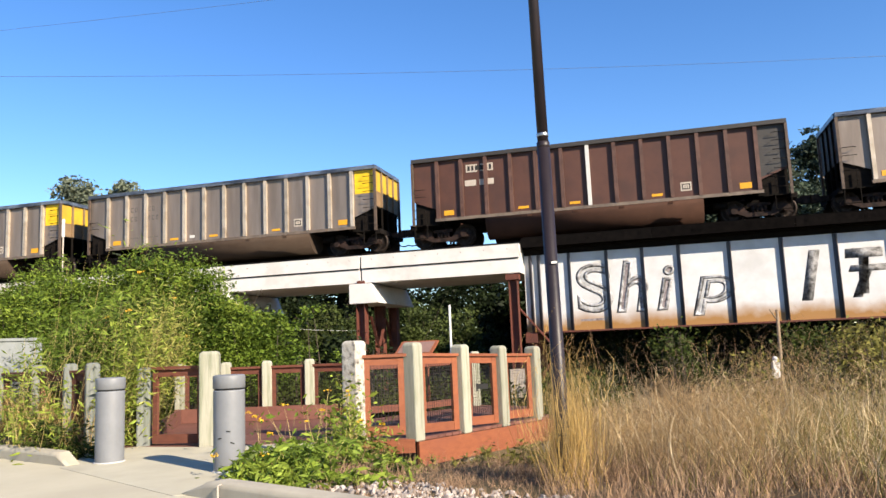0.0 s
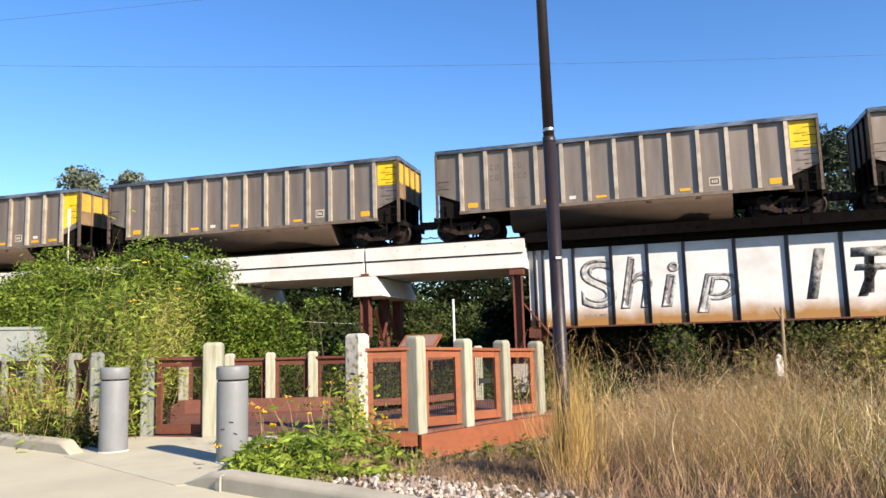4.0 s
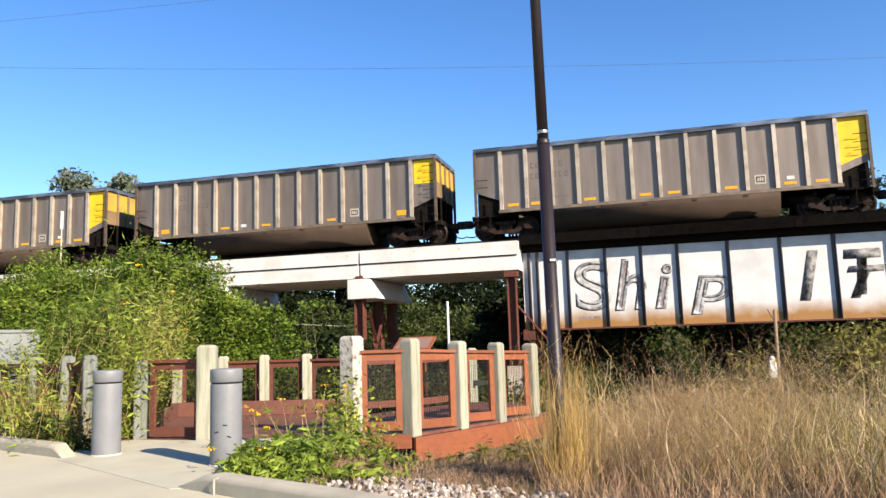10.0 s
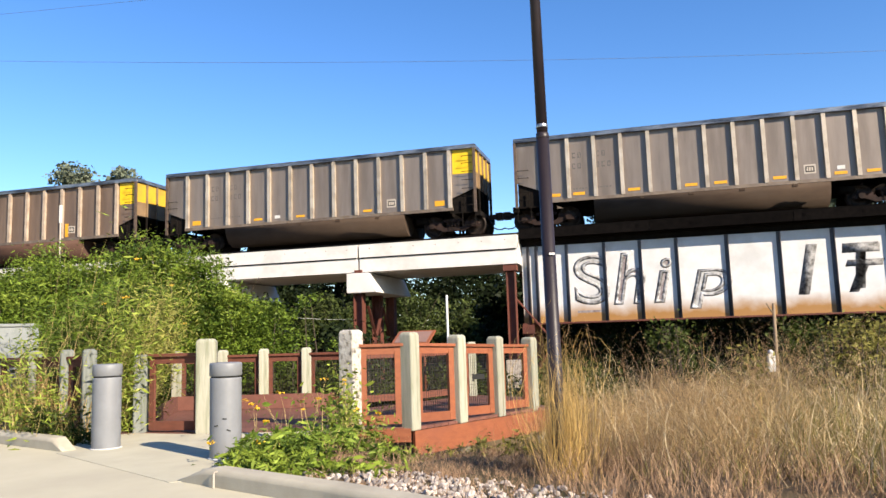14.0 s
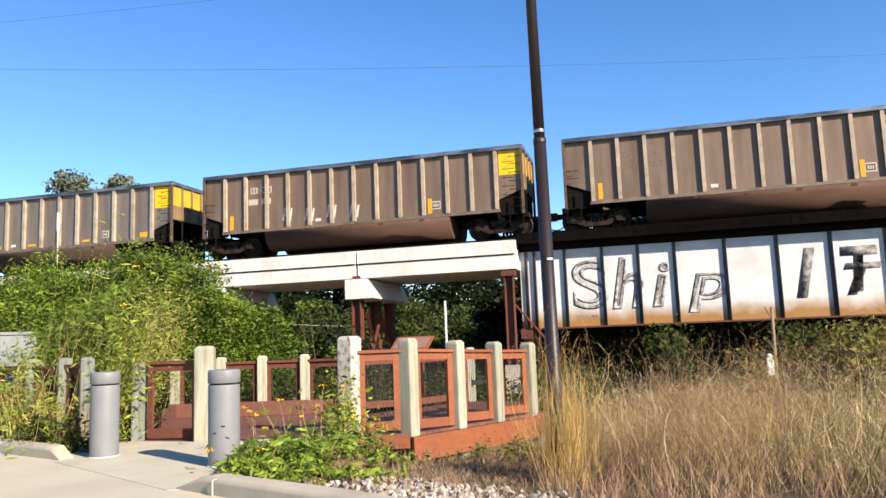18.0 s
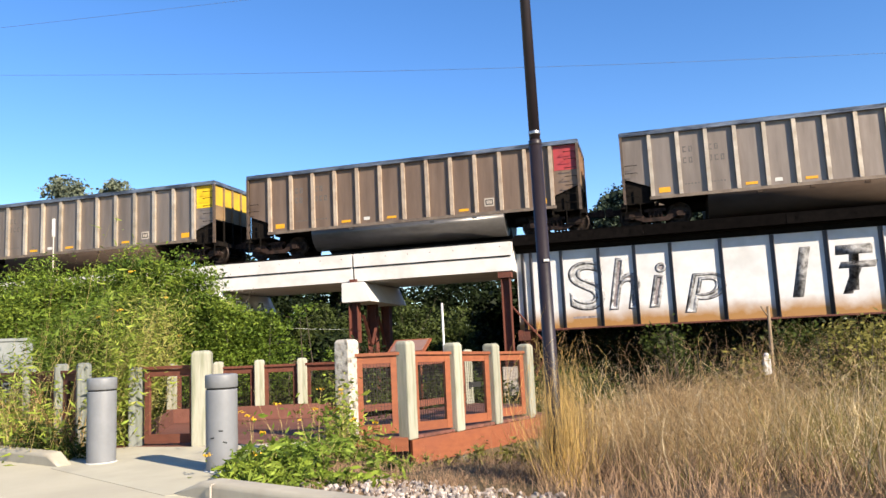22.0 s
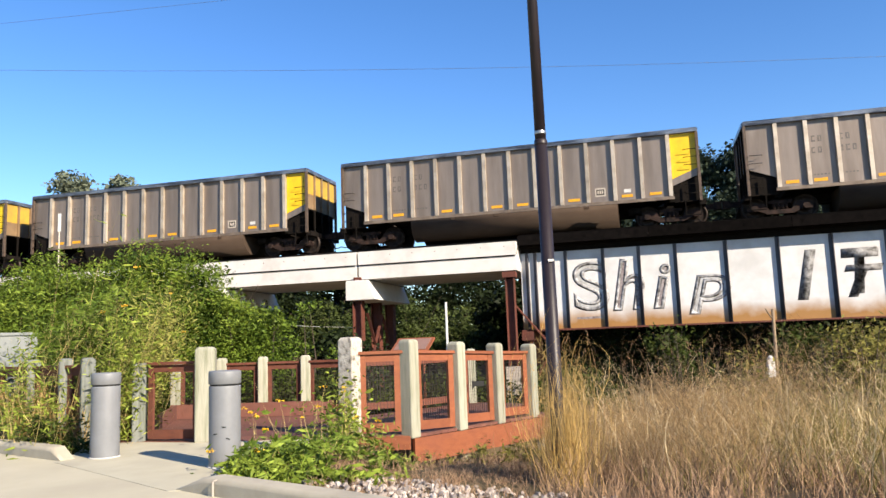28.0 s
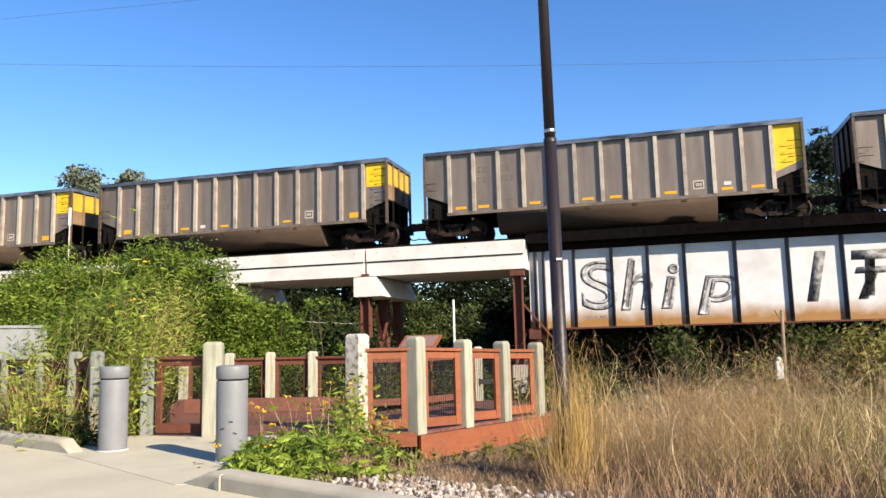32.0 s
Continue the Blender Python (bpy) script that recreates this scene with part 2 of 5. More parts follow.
M["plate"] = mat("pale_plate", (0.62, 0.55, 0.47), (0.50, 0.43, 0.36), rough=0.7, scale=8, bump=0)
M["sign_face"] = mat("faded_sign", (0.34, 0.20, 0.16), (0.26, 0.16, 0.13), rough=0.6, scale=6, bump=0)
M["wheel"] = mat("worn_wheel", (0.022, 0.017, 0.015), (0.07, 0.052, 0.043), rough=0.5, metal=0.5, scale=6, spec=0.12)
M["truck"] = mat("rusty_cast_steel", (0.010, 0.008, 0.008), (0.065, 0.038, 0.030), rough=0.7, scale=5, bump=0.2, spec=0.12)
# plants
M["leaf"] = mat("shrub_leaf", (0.15, 0.22, 0.024), (0.042, 0.082, 0.012), rough=0.55, scale=1.4, bump=0, island=0.6, translucent=0.16, spec=0.12)
# near-black leaf: the deep shade round the bridge is in its colour
M["leaf_dark"] = mat("deep_shade_leaf", (0.024, 0.038, 0.011), (0.011, 0.019, 0.007), rough=0.6, scale=0.5, bump=0, island=0.45, translucent=0.25, spec=0.12)
M["leaf_far"] = mat("scrub_leaf", (0.115, 0.15, 0.04), (0.055, 0.08, 0.024), rough=0.6, scale=0.5, bump=0, island=0.4, translucent=0.3, spec=0.12)
# bluish tone paints distance haze into the leaves
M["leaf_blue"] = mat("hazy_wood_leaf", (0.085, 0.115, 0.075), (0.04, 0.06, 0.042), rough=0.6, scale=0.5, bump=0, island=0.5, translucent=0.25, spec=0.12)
M["leaf_gold"] = mat("yellowing_leaf", (0.50, 0.48, 0.13), (0.31, 0.34, 0.07), rough=0.6, scale=2, bump=0, island=0.4, translucent=0.35, spec=0.12)
# paler still, haze over the farthest trees put into the colour
M["leaf_haze"] = mat("hazed_tree_leaf", (0.27, 0.31, 0.22), (0.20, 0.235, 0.165), rough=0.6, scale=0.5, bump=0, island=0.35, translucent=0.3, spec=0.12)
M["leaf_pale"] = mat("willow_leaf", (0.37, 0.44, 0.07), (0.19, 0.265, 0.04), rough=0.55, scale=2, bump=0, island=0.5, translucent=0.3, spec=0.12)
M["leaf_olive"] = mat("olive_leaf", (0.30, 0.27, 0.065), (0.15, 0.15, 0.04), rough=0.6, scale=2, bump=0, island=0.45, translucent=0.3, spec=0.12)
M["leaf_tip"] = mat("bright_tip_leaf", (0.30, 0.385, 0.055), (0.17, 0.25, 0.032), rough=0.55, scale=1.2, bump=0, island=0.45, translucent=0.25, spec=0.12)
# darkened leaf copy, shade held in the colour itself
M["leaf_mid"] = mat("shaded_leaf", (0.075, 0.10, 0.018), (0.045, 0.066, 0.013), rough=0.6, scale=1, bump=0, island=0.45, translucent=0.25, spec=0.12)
M["leaf_weed"] = mat("weed_leaf", (0.20, 0.29, 0.04), (0.085, 0.135, 0.02), rough=0.55, scale=3, bump=0, island=0.4, translucent=0.3, spec=0.12)
M["dry"] = mat("dry_grass", (0.62, 0.435, 0.22), (0.48, 0.32, 0.155), rough=0.8, scale=0.9, bump=0, island=0.28, translucent=0.42, spec=0.12)
M["dry_pale"] = mat("bleached_stalk", (0.95, 0.78, 0.50), (0.72, 0.55, 0.32), rough=0.8, scale=0.9, bump=0, island=0.3, translucent=0.3, spec=0.12)
M["dry_gold"] = mat("golden_grass", (0.80, 0.56, 0.22), (0.60, 0.40, 0.14), rough=0.7, scale=0.9, bump=0, island=0.35, translucent=0.4, spec=0.12)
M["dry_green"] = mat("fading_grass", (0.245, 0.23, 0.07), (0.32, 0.255, 0.10), rough=0.8, scale=0.9, bump=0, island=0.4, translucent=0.25, spec=0.12)
M["twig"] = mat("brown_twig", (0.32, 0.20, 0.125), (0.46, 0.31, 0.195), rough=0.9, scale=3, bump=0, island=0.3, spec=0.12)
M["cane"] = mat("bramble_cane", (0.50, 0.33, 0.19), (0.27, 0.16, 0.085), rough=0.85, scale=2, bump=0, island=0.4, spec=0.12)
M["stem"] = mat("straw_stem", (0.56, 0.43, 0.19), (0.38, 0.33, 0.12), rough=0.8, scale=2, bump=0, island=0.3, spec=0.12)
M["petal"] = mat("yellow_petal", (0.85, 0.52, 0.02), (0.78, 0.45, 0.02), rough=0.5, scale=3, bump=0, island=0.15)
M["bark"] = mat("bark", (0.11, 0.085, 0.06), (0.07, 0.055, 0.04), rough=0.95, scale=6, stretch=(4, 4, 0.6), bump=0.6)
M["pole_wood"] = mat("weathered_pole_wood", (0.34, 0.25, 0.16), (0.24, 0.17, 0.11), rough=0.9, scale=6, stretch=(4, 4, 0.5), bump=0.4)
# the dark mottling paints leaf shadows along with stains
M["box_grey"] = mat("grey_cabinet_paint", (0.27, 0.295, 0.30), (0.21, 0.235, 0.225), rough=0.6, scale=3, stain=(0.16, 0.19, 0.17), stain_scale=3.5, stain_amount=0.8)


# ---- building helpers ----
def box(bm, x0, x1, y0, y1, z0, z1, m=None):
    v = [bm.verts.new(p) for p in ((x0, y0, z0), (x1, y0, z0), (x1, y1, z0), (x0, y1, z0), (x0, y0, z1), (x1, y0, z1), (x1, y1, z1), (x0, y1, z1))]
    if m is not None:
        for q in v:
            q.co = m @ q.co
    for f in ((3, 2, 1, 0), (4, 5, 6, 7), (0, 1, 5, 4), (1, 2, 6, 5), (2, 3, 7, 6), (3, 0, 4, 7)):
        bm.faces.new([v[i] for i in f])
    return bm


def beam(bm, a, b, w, h=None):
    """A square bar from a to b."""
    a, b = Vector(a), Vector(b)
    d = b - a
    q = d.to_track_quat("X", "Z").to_matrix().to_4x4()
    h = h or w
    return box(bm, 0, d.length, -w / 2, w / 2, -h / 2, h / 2, Matrix.Translation(a) @ q)


def rod(bm, a, b, r0, r1=None, n=10, caps=True):
    a, b = Vector(a), Vector(b)
    q = (b - a).to_track_quat("Z", "Y").to_matrix()
    r1 = r0 if r1 is None else r1
    rings = []
    for c, r in ((a, r0), (b, r1)):
        rings.append([bm.verts.new(c + q @ Vector((r * math.cos(2 * math.pi * i / n), r * math.sin(2 * math.pi * i / n), 0))) for i in range(n)])
    for i in range(n):
        f = bm.faces.new((rings[0][i], rings[0][(i + 1) % n], rings[1][(i + 1) % n], rings[1][i]))
        f.smooth = True
    if caps:
        bm.faces.new(rings[0][::-1]), bm.faces.new(rings[1])
    return bm


def lathe(bm, profile, n=24, axis="Z", at=(0, 0, 0)):
    """Turn (radius, height) pairs about an axis."""
    at = Vector(at)
    rings = []
    for r, h in profile:
        ring = []
        for i in range(n):
            c, s = r * math.cos(2 * math.pi * i / n), r * math.sin(2 * math.pi * i / n)
            ring.append(bm.verts.new(at + Vector((c, s, h) if axis == "Z" else (c, h, s))))
        rings.append(ring)
    for p, q in zip(rings, rings[1:]):
        for i in range(n):
            f = bm.faces.new((p[i], p[(i + 1) % n], q[(i + 1) % n], q[i]))
            f.smooth = True
    bm.faces.new(rings[0][::-1]), bm.faces.new(rings[-1])
    return bm


def prism(bm, pts, lo, hi, axis="Y"):
    """A polygon pushed along an axis; pts are (x, z) for Y, (x, y) for Z."""
    def at(p, d):
        return (p[0], d, p[1]) if axis == "Y" else (p[0], p[1], d) if axis == "Z" else (d, p[0], p[1])
    a = [bm.verts.new(at(p, lo)) for p in pts]
    b = [bm.verts.new(at(p, hi)) for p in pts]
    n = len(pts)
    bm.faces.new(a), bm.faces.new(b[::-1])
    for i in range(n):
        bm.faces.new((a[i], b[i], b[(i + 1) % n], a[(i + 1) % n]))
    bmesh.ops.recalc_face_normals(bm, faces=bm.faces)
    return bm


def bevel(bm, w=0.01, seg=2):
    bmesh.ops.bevel(bm, geom=[e for e in bm.edges if e.calc_face_angle(0) > 0.6], offset=w, segments=seg, affect="EDGES", profile=0.5)
    return bm


def mesh_of(name, bm, material):
    me = bpy.data.meshes.new(name)
    bm.normal_update()
    bm.to_mesh(me)
    bm.free()
    me.materials.append(material)
    return me


def part(name, bm, material, parent=None, label="", at=None):
    ob = new(name, mesh_of(name, bm, material))
    if at is not None:
        ob.matrix_basis = at
    if parent is not None:
        ob.parent = parent
    if label:
        tagged(ob, label)
    return ob


def thing(name, label, category, m=None, group="", kind=""):
    ob = new(name)
    ob.empty_display_size = 0.1
    if m is not None:
        ob.matrix_basis = m
    return tagged(ob, label, category, group, kind)


def solid(name, bm, material, label, category, m=None, group="", kind=""):
    ob = part(name, bm, material, None, "", m)
    return tagged(ob, label, category, group, kind)


def B():
    return bmesh.new()


def quads(name, verts, per, material):
    """A mesh from an (n * per, 3) array in which every per vertices make one face."""
    me = bpy.data.meshes.new(name)
    n = len(verts) // per
    me.vertices.add(len(verts)), me.loops.add(len(verts)), me.polygons.add(n)
    me.vertices.foreach_set("co", np.asarray(verts, dtype=np.float32).ravel())
    me.loops.foreach_set("vertex_index", np.arange(len(verts), dtype=np.int32))
    me.polygons.foreach_set("loop_start", np.arange(0, len(verts), per, dtype=np.int32))
    me.polygons.foreach_set("loop_total", np.full(n, per, dtype=np.int32))
    me.update(calc_edges=True)
    me.materials.append(material)
    return me


def leaf_mesh(name, pts, size, material, rng, elong=1.8, up=0.3, spread=0.35):
    """One pointed leaf (a folded diamond) at each point."""
    n = len(pts)
    d = rng.normal(size=(n, 3))
    d[:, 2] = d[:, 2] * 0.6 + up * 0.0
    d /= np.linalg.norm(d, axis=1)[:, None]
    w = np.cross(d, rng.normal(size=(n, 3)))
    w /= np.linalg.norm(w, axis=1)[:, None]
    s = size * (1 + spread * rng.normal(size=(n, 1))).clip(0.45, 1.8)
    v = np.stack([pts - d * s * elong / 2, pts + w * s / 2, pts + d * s * elong / 2, pts - w * s / 2], 1)
    return quads(name, v.reshape(-1, 3), 4, material)


def blades(name, base, tip, width, material, rng, bend=0.25, seg=3, seed_head=0.0):
    """Thin bent blades: seg quads each, joined into one strip; widths taper."""
    n = len(base)
    side = np.stack([-(tip - base)[:, 1], (tip - base)[:, 0], np.zeros(n)], 1) + rng.normal(size=(n, 3)) * 0.4
    side[:, 2] = 0
    side /= np.linalg.norm(side, axis=1)[:, None] + 1e-6
    sag = rng.normal(size=(n, 3)) * bend * np.linalg.norm(tip - base, axis=1)[:, None]
    sag[:, 2] = np.abs(sag[:, 2]) * 0.6
    w = (np.full(n, width) if np.isscalar(width) else width)[:, None]
    rows = []
    for i in range(seg + 1):
        f = i / seg
        c = base + (tip - base) * f + sag * (f * (1 - f) * 2)
        k = (1 - f * 0.85) if not seed_head or f < 0.6 else seed_head
        rows.append((c - side * w * k / 2, c + side * w * k / 2))
    v = []
    for (a, b), (c, d) in zip(rows, rows[1:]):
        v.append(np.stack([a, b, d, c], 1))
    v = np.stack(v, 1).reshape(-1, 3)
    return quads(name, v, 4, material)


# ---- the lie of the land ----
KN = (0.6766, 0.7365)  # away from the kerb line


def kerb_dist(x, y):
    return (x + 4.59) * KN[0] + (y - 9.04) * KN[1]


def smooth(v):
    v = min(max(v, 0.0), 1.0)
    return v * v * (3 - 2 * v)


TRACK = pose(8.128, 29.71, 0, 0, 0, -15.3)  # x along the rails, y away, z from the road
TRACK_INV = TRACK.inverted()
RAIL = 5.38


def land(x, y):
    d = kerb_dist(x, y)
    if d < 0.12 or (-4.95 < x < -1.6 - 0.25 * max(0.0, 9.6 - y) and d < 4.4 and 10.6 - y > -0.25):
        return -0.2
    if -5.6 < x < 2.2 and 10.2 < y < 14.8 and (x + 0.48) * 0.745 - (y - 10.5) * 0.667 < 0.3:
        return -0.85
    p = TRACK_INV @ Vector((x, y, 0))
    h = 0.06 * smooth(d / 0.5) - 0.25 * smooth((d - 1.5) / 3) - 0.9 * smooth((d - 5) / 9)
    if x < -3.6:
        h += (0.12 + 0.9 * smooth((d - 5) / 9)) * smooth((-3.6 - x) / 4)
    off = (x + 0.48) * 0.745 - (y - 10.5) * 0.667
    if x > -1.2 and 0 < off < 2.4:
        h -= 0.46 * smooth((2.4 - off) / 1.6) * smooth((x + 1.2) / 0.8)
    h += 1.0 * smooth((p.y - 4) / 10)
    h += 0.07 * noise.noise(Vector((x * 0.5, y * 0.5, 3))) * smooth(d / 1.0)
    return h


def ground():
    bm = B()
    xs = sorted({round(v, 3) for v in list(np.linspace(-14, 16, 91)) + list(np.linspace(-60, 60, 49)) + list(np.linspace(-3000, 3000, 41))})
    ys = sorted({round(v, 3) for v in list(np.linspace(3, 24, 64)) + list(np.linspace(-40, 90, 53)) + list(np.linspace(-3000, 3000, 41))})
    grid = [[bm.verts.new((x, y, land(x, y))) for x in xs] for y in ys]
    for j in range(len(ys) - 1):
        for i in range(len(xs) - 1):
            bm.faces.new((grid[j][i], grid[j][i + 1], grid[j + 1][i + 1], grid[j + 1][i])).smooth = True
    solid("ground", bm, M["soil"], "brown soil with dry litter around the boardwalk and bridge", "ground", kind="structure")


ground()

# ---- road, path and kerbs ----
KERB = [(-60.0, 50.0), (-20.0, 20.2), (-5.98, 10.07), (-4.59, 9.04), (-2.45, 6.88), (-1.98, 6.50), (-0.95, 5.68), (4.0, 1.25), (40.0, -31.8)]


def road():
    bm = B()
    f = bm.faces.new([bm.verts.new((x, y, 0)) for x, y in KERB + [(40, -60), (-60, -60)]])
    r = bmesh.ops.extrude_face_region(bm, geom=[f])
    bmesh.ops.translate(bm, verts=[v for v in r["geom"] if isinstance(v, bmesh.types.BMVert)], vec=(0, 0, -0.15))
    bmesh.ops.recalc_face_normals(bm, faces=bm.faces)
    solid("road", bm, M["road"], "pale sunlit concrete drive with a smooth worn surface", "road", kind="structure")
    # walkway slab between the two kerb ends, up to the deck
    bm = prism(B(), [(-4.60, 8.93), (-4.66, 9.40), (-5.0, 10.62), (-4.4, 10.72), (-3.4, 10.37), (-1.5, 10.34), (-2.22, 7.6), (-2.30, 6.86), (-2.50, 6.82)][::-1], -0.14, 0.004, "Z")
    solid("pavement", bm, M["path"], "grey concrete walkway slab leading to the boardwalk", "pavement", kind="structure")


def kerb_run(pts, taper_start, taper_end, label):
    """A kerb with a rounded face, its ends tapering down to the drive."""
    bm = B()
    prof = [(0.0, -0.1), (0.0, 0.10), (0.012, 0.135), (0.045, 0.15), (0.17, 0.15), (0.18, -0.1)]
    rings = []
    ds = [0.0]
    for a, b in zip(pts, pts[1:]):
        ds.append(ds[-1] + math.dist(a, b))
    for i, p in enumerate(pts):
        a, b = pts[max(i - 1, 0)], pts[min(i + 1, len(pts) - 1)]
        d = Vector((b[0] - a[0], b[1] - a[1])).normalized()
        nrm = Vector((-d.y, d.x))
        k = 1.0
        if taper_start:
            k = min(k, 0.08 + ds[i] / taper_start)
        if taper_end:
            k = min(k, 0.08 + (ds[-1] - ds[i]) / taper_end)
        rings.append([bm.verts.new((p[0] + nrm.x * o, p[1] + nrm.y * o, h * min(k, 1) if h > 0 else h)) for o, h in prof])
    for p, q in zip(rings, rings[1:]):
        for i in range(len(prof) - 1):
            f = bm.faces.new((p[i], q[i], q[i + 1], p[i + 1]))
            f.smooth = i in (1, 2)
    bm.faces.new(rings[0]), bm.faces.new(rings[-1][::-1])
    bmesh.ops.recalc_face_normals(bm, faces=bm.faces)
    return solid("kerb", bm, M["kerb"], label, "kerb", kind="structure")


def line(pts, step):
    out = []
    for a, b in zip(pts, pts[1:]):
        n = max(1, int(math.dist(a, b) / step))
        out += [(a[0] + (b[0] - a[0]) * i / n, a[1] + (b[1] - a[1]) * i / n) for i in range(n)]
    return out + [pts[-1]]


road()
kerb_run(line(KERB[1:4], 0.12), 0, 0.28, "pale concrete kerb ending in a short slope beside the weeds")
right = line(KERB[4:8], 0.12) + [KERB[8]]
kerb_run(right, 0.45, 0, "pale concrete kerb sloping up from the walkway beside the stones")
bm = B()
beam(bm, (-2.0, 6.488, 0.0), (-2.0, 6.488, 0.125), 0.008, 0.014)
beam(bm, (-2.0, 6.485, 0.13), (-1.88, 6.62, 0.149), 0.008, 0.008)
solid("trim", bm, M["plate"], "pale filled joint across the concrete kerb", "joint", kind="structure")


# ---- bollards ----
def bollard():
    t = thing("bollard", "grey round bollard with a capped top on the walkway", "bollard", group="walkway bollards")
    part("body", lathe(B(), [(0.164, 0.0), (0.166, 0.02), (0.166, 0.83), (0.164, 0.845)], 32), M["bollard"], t)
    part("groove", lathe(B(), [(0.154, 0.845), (0.154, 0.862)], 32), M["gap"], t, "dark shadow gap under the cap")
    part("cap", lathe(B(), [(0.165, 0.862), (0.171, 0.868), (0.171, 0.985), (0.166, 1.0), (0.145, 1.006), (0.0, 1.010)], 32), M["bollard"], t)
    part("base_ring", lathe(B(), [(0.182, 0.0), (0.182, 0.008), (0.167, 0.012)], 32), M["white"], t, "pale mortar ring at the foot")
    for k, (a, z) in enumerate(((-1.9, 0.35), (-1.35, 0.42), (-1.1, 0.30))):
        q = Vector((0.168 * math.cos(a), 0.168 * math.sin(a), z))
        part("scuff", box(B(), -0.022, 0.022, -0.002, 0.002, -0.006, 0.006, Matrix.Translation(q) @ pose(0, 0, 0, 0, 15 * k - 10, math.degrees(a) + 90)), M["gap"], t, "small dark scuff")
    return t


boll = bollard()
boll.matrix_basis = pose(-2.395, 8.17, 0.004)
copy_thing(boll, pose(-4.158, 9.24, 0.004, 0, 0, 120))


# ---- boardwalk ----
def frame_panel(a, b, z0, z1, parent, w=0.125, wood=None, fall=0.0, wire=True):
    """A framed rail panel with wire infill between two posts; fall: how much its far end drops."""
    wood = wood or M["redwood"]
    a, b = Vector((*a, 0)), Vector((*b, 0))
    d = (b - a).normalized()
    a, b = a + d * 0.085, b - d * 0.085
    n_len = (b - a).length
    m = Matrix.Translation(a) @ pose(0, 0, 0, 0, 0, math.degrees(math.atan2(d.y, d.x)))
    m[2][0] = -fall / n_len
    for x0 in (0.0, n_len - w):
        part("stile", bevel(box(B(), x0, x0 + w, -0.024, 0.024, z0, z1 - 0.024, m), 0.007), wood, parent)
    part("cross_rail", bevel(box(B(), w + 0.001, n_len - w - 0.001, -0.021, 0.021, z0, z0 + 0.125, m), 0.007), wood, parent)
    part("cross_rail", bevel(box(B(), w + 0.001, n_len - w - 0.001, -0.021, 0.021, z1 - 0.125, z1 - 0.025, m), 0.007), wood, parent)
    part("top_rail", bevel(box(B(), -0.005, n_len + 0.005, -0.060, 0.060, z1 - 0.022, z1 + 0.020, m), 0.009), wood, parent)
    if not wire:
        return
    bm = B()
    n = max(3, int(n_len / 0.045))
    for k in range(1, n):
        x = n_len * k / n
        if w < x < n_len - w:
            box(bm, x - 0.0025, x + 0.0025, -0.0025, 0.0025, z0 + 0.12, z1 - 0.12, m)
    for k in range(1, 17):
        z = z0 + 0.12 + (z1 - 0.24 - z0) * k / 17
        box(bm, w, n_len - w, -0.0015, 0.0015, z - 0.0015, z + 0.0015, m)
    part("wire_mesh", bm, M["mesh"], parent, "dark wire mesh infill")


def post(p, parent, w=0.185, h=1.2, material=None, low=-0.05, turn=0.0):
    bm = box(B(), -w / 2, w / 2, -w / 2, w / 2, low, h - 0.03)
    bm.faces.ensure_lookup_table()
    up = max(bm.faces, key=lambda f: f.calc_center_median().z)
    r = bmesh.ops.extrude_face_region(bm, geom=[up])
    vs = [v for v in r["geom"] if isinstance(v, bmesh.types.BMVert)]
    for v in vs:
        v.co = Vector((v.co.x * 0.72, v.co.y * 0.72, h))
    bmesh.ops.delete(bm, geom=[up], context="FACES_ONLY")
    bevel(bm, 0.022, 3)
    return part("post", bm, material or M["post"], parent, "", pose(p[0], p[1], 0, 0, 0, turn))


def railing(name_label, pts, parent_label_group, z0=0.12, z1=1.08, low=-0.05, turn=0.0, first=None, h=1.2, wood=None, w=0.125, posts=None, thick=0.185, rails=None):
    """h: one height for all posts or one each; rails: each panel's top and how far it falls."""
    t = thing("railing", name_label, "railing", group=parent_label_group)
    for i, p in enumerate(pts):
        if i == 0 and first:
            post(p, t, first[0], first[1], first[2], low, 60)
        else:
            post(p, t, thick, h if isinstance(h, float) else h[i], posts, low, turn)
    for i, (a, b) in enumerate(zip(pts, pts[1:])):
        top, fall = rails[i] if rails else (z1, 0.0)
        frame_panel(a, b, z0, top, t, w, wood, fall)
    return t


WALK = Vector((0.667, 0.745))  # the way the boardwalk leaves the platform
SIDE = Vector((-0.745, 0.667))


def boardwalk():
    t = thing("boardwalk", "reddish wooden boardwalk deck over a low bank", "boardwalk")
    # platform boards, side by side
    w, gap = 0.14, 0.008
    y = 10.42
    while y < 14.5:
        x0 = -4.75 - (y - 10.4) * 0.20
        x1 = min(-0.50, -0.62 - max(0.0, (y - 12.2)) * 0.9)
        part("plank", box(B(), x0, x1, y, y + w, -0.04, 0.0), M["deck"], t)
        y += w + gap
    # the leg that runs on towards the bridge
    m = Vector((-0.50, 10.42))
    s = 0.0
    while s < 4.7:
        p = m + WALK * s
        mt = Matrix.Translation((p.x, p.y, -0.005)) @ pose(0, 0, 0, 0, 0, math.degrees(math.atan2(WALK.y, WALK.x)))
        part("plank", box(B(), 0, w, 0.0 if s < 3.4 else 1.4, 2.85, -0.04, 0.0, mt), M["deck"], t)
        s += w + gap
    e = m + WALK * 3.5
    o = SIDE * -0.025
    part("fascia", bevel(beam(B(), (m.x + o.x, m.y + o.y, -0.215), (e.x + o.x, e.y + o.y, -0.215), 0.045, 0.33), 0.006), M["redwood"], t, "long red side board under the deck edge")
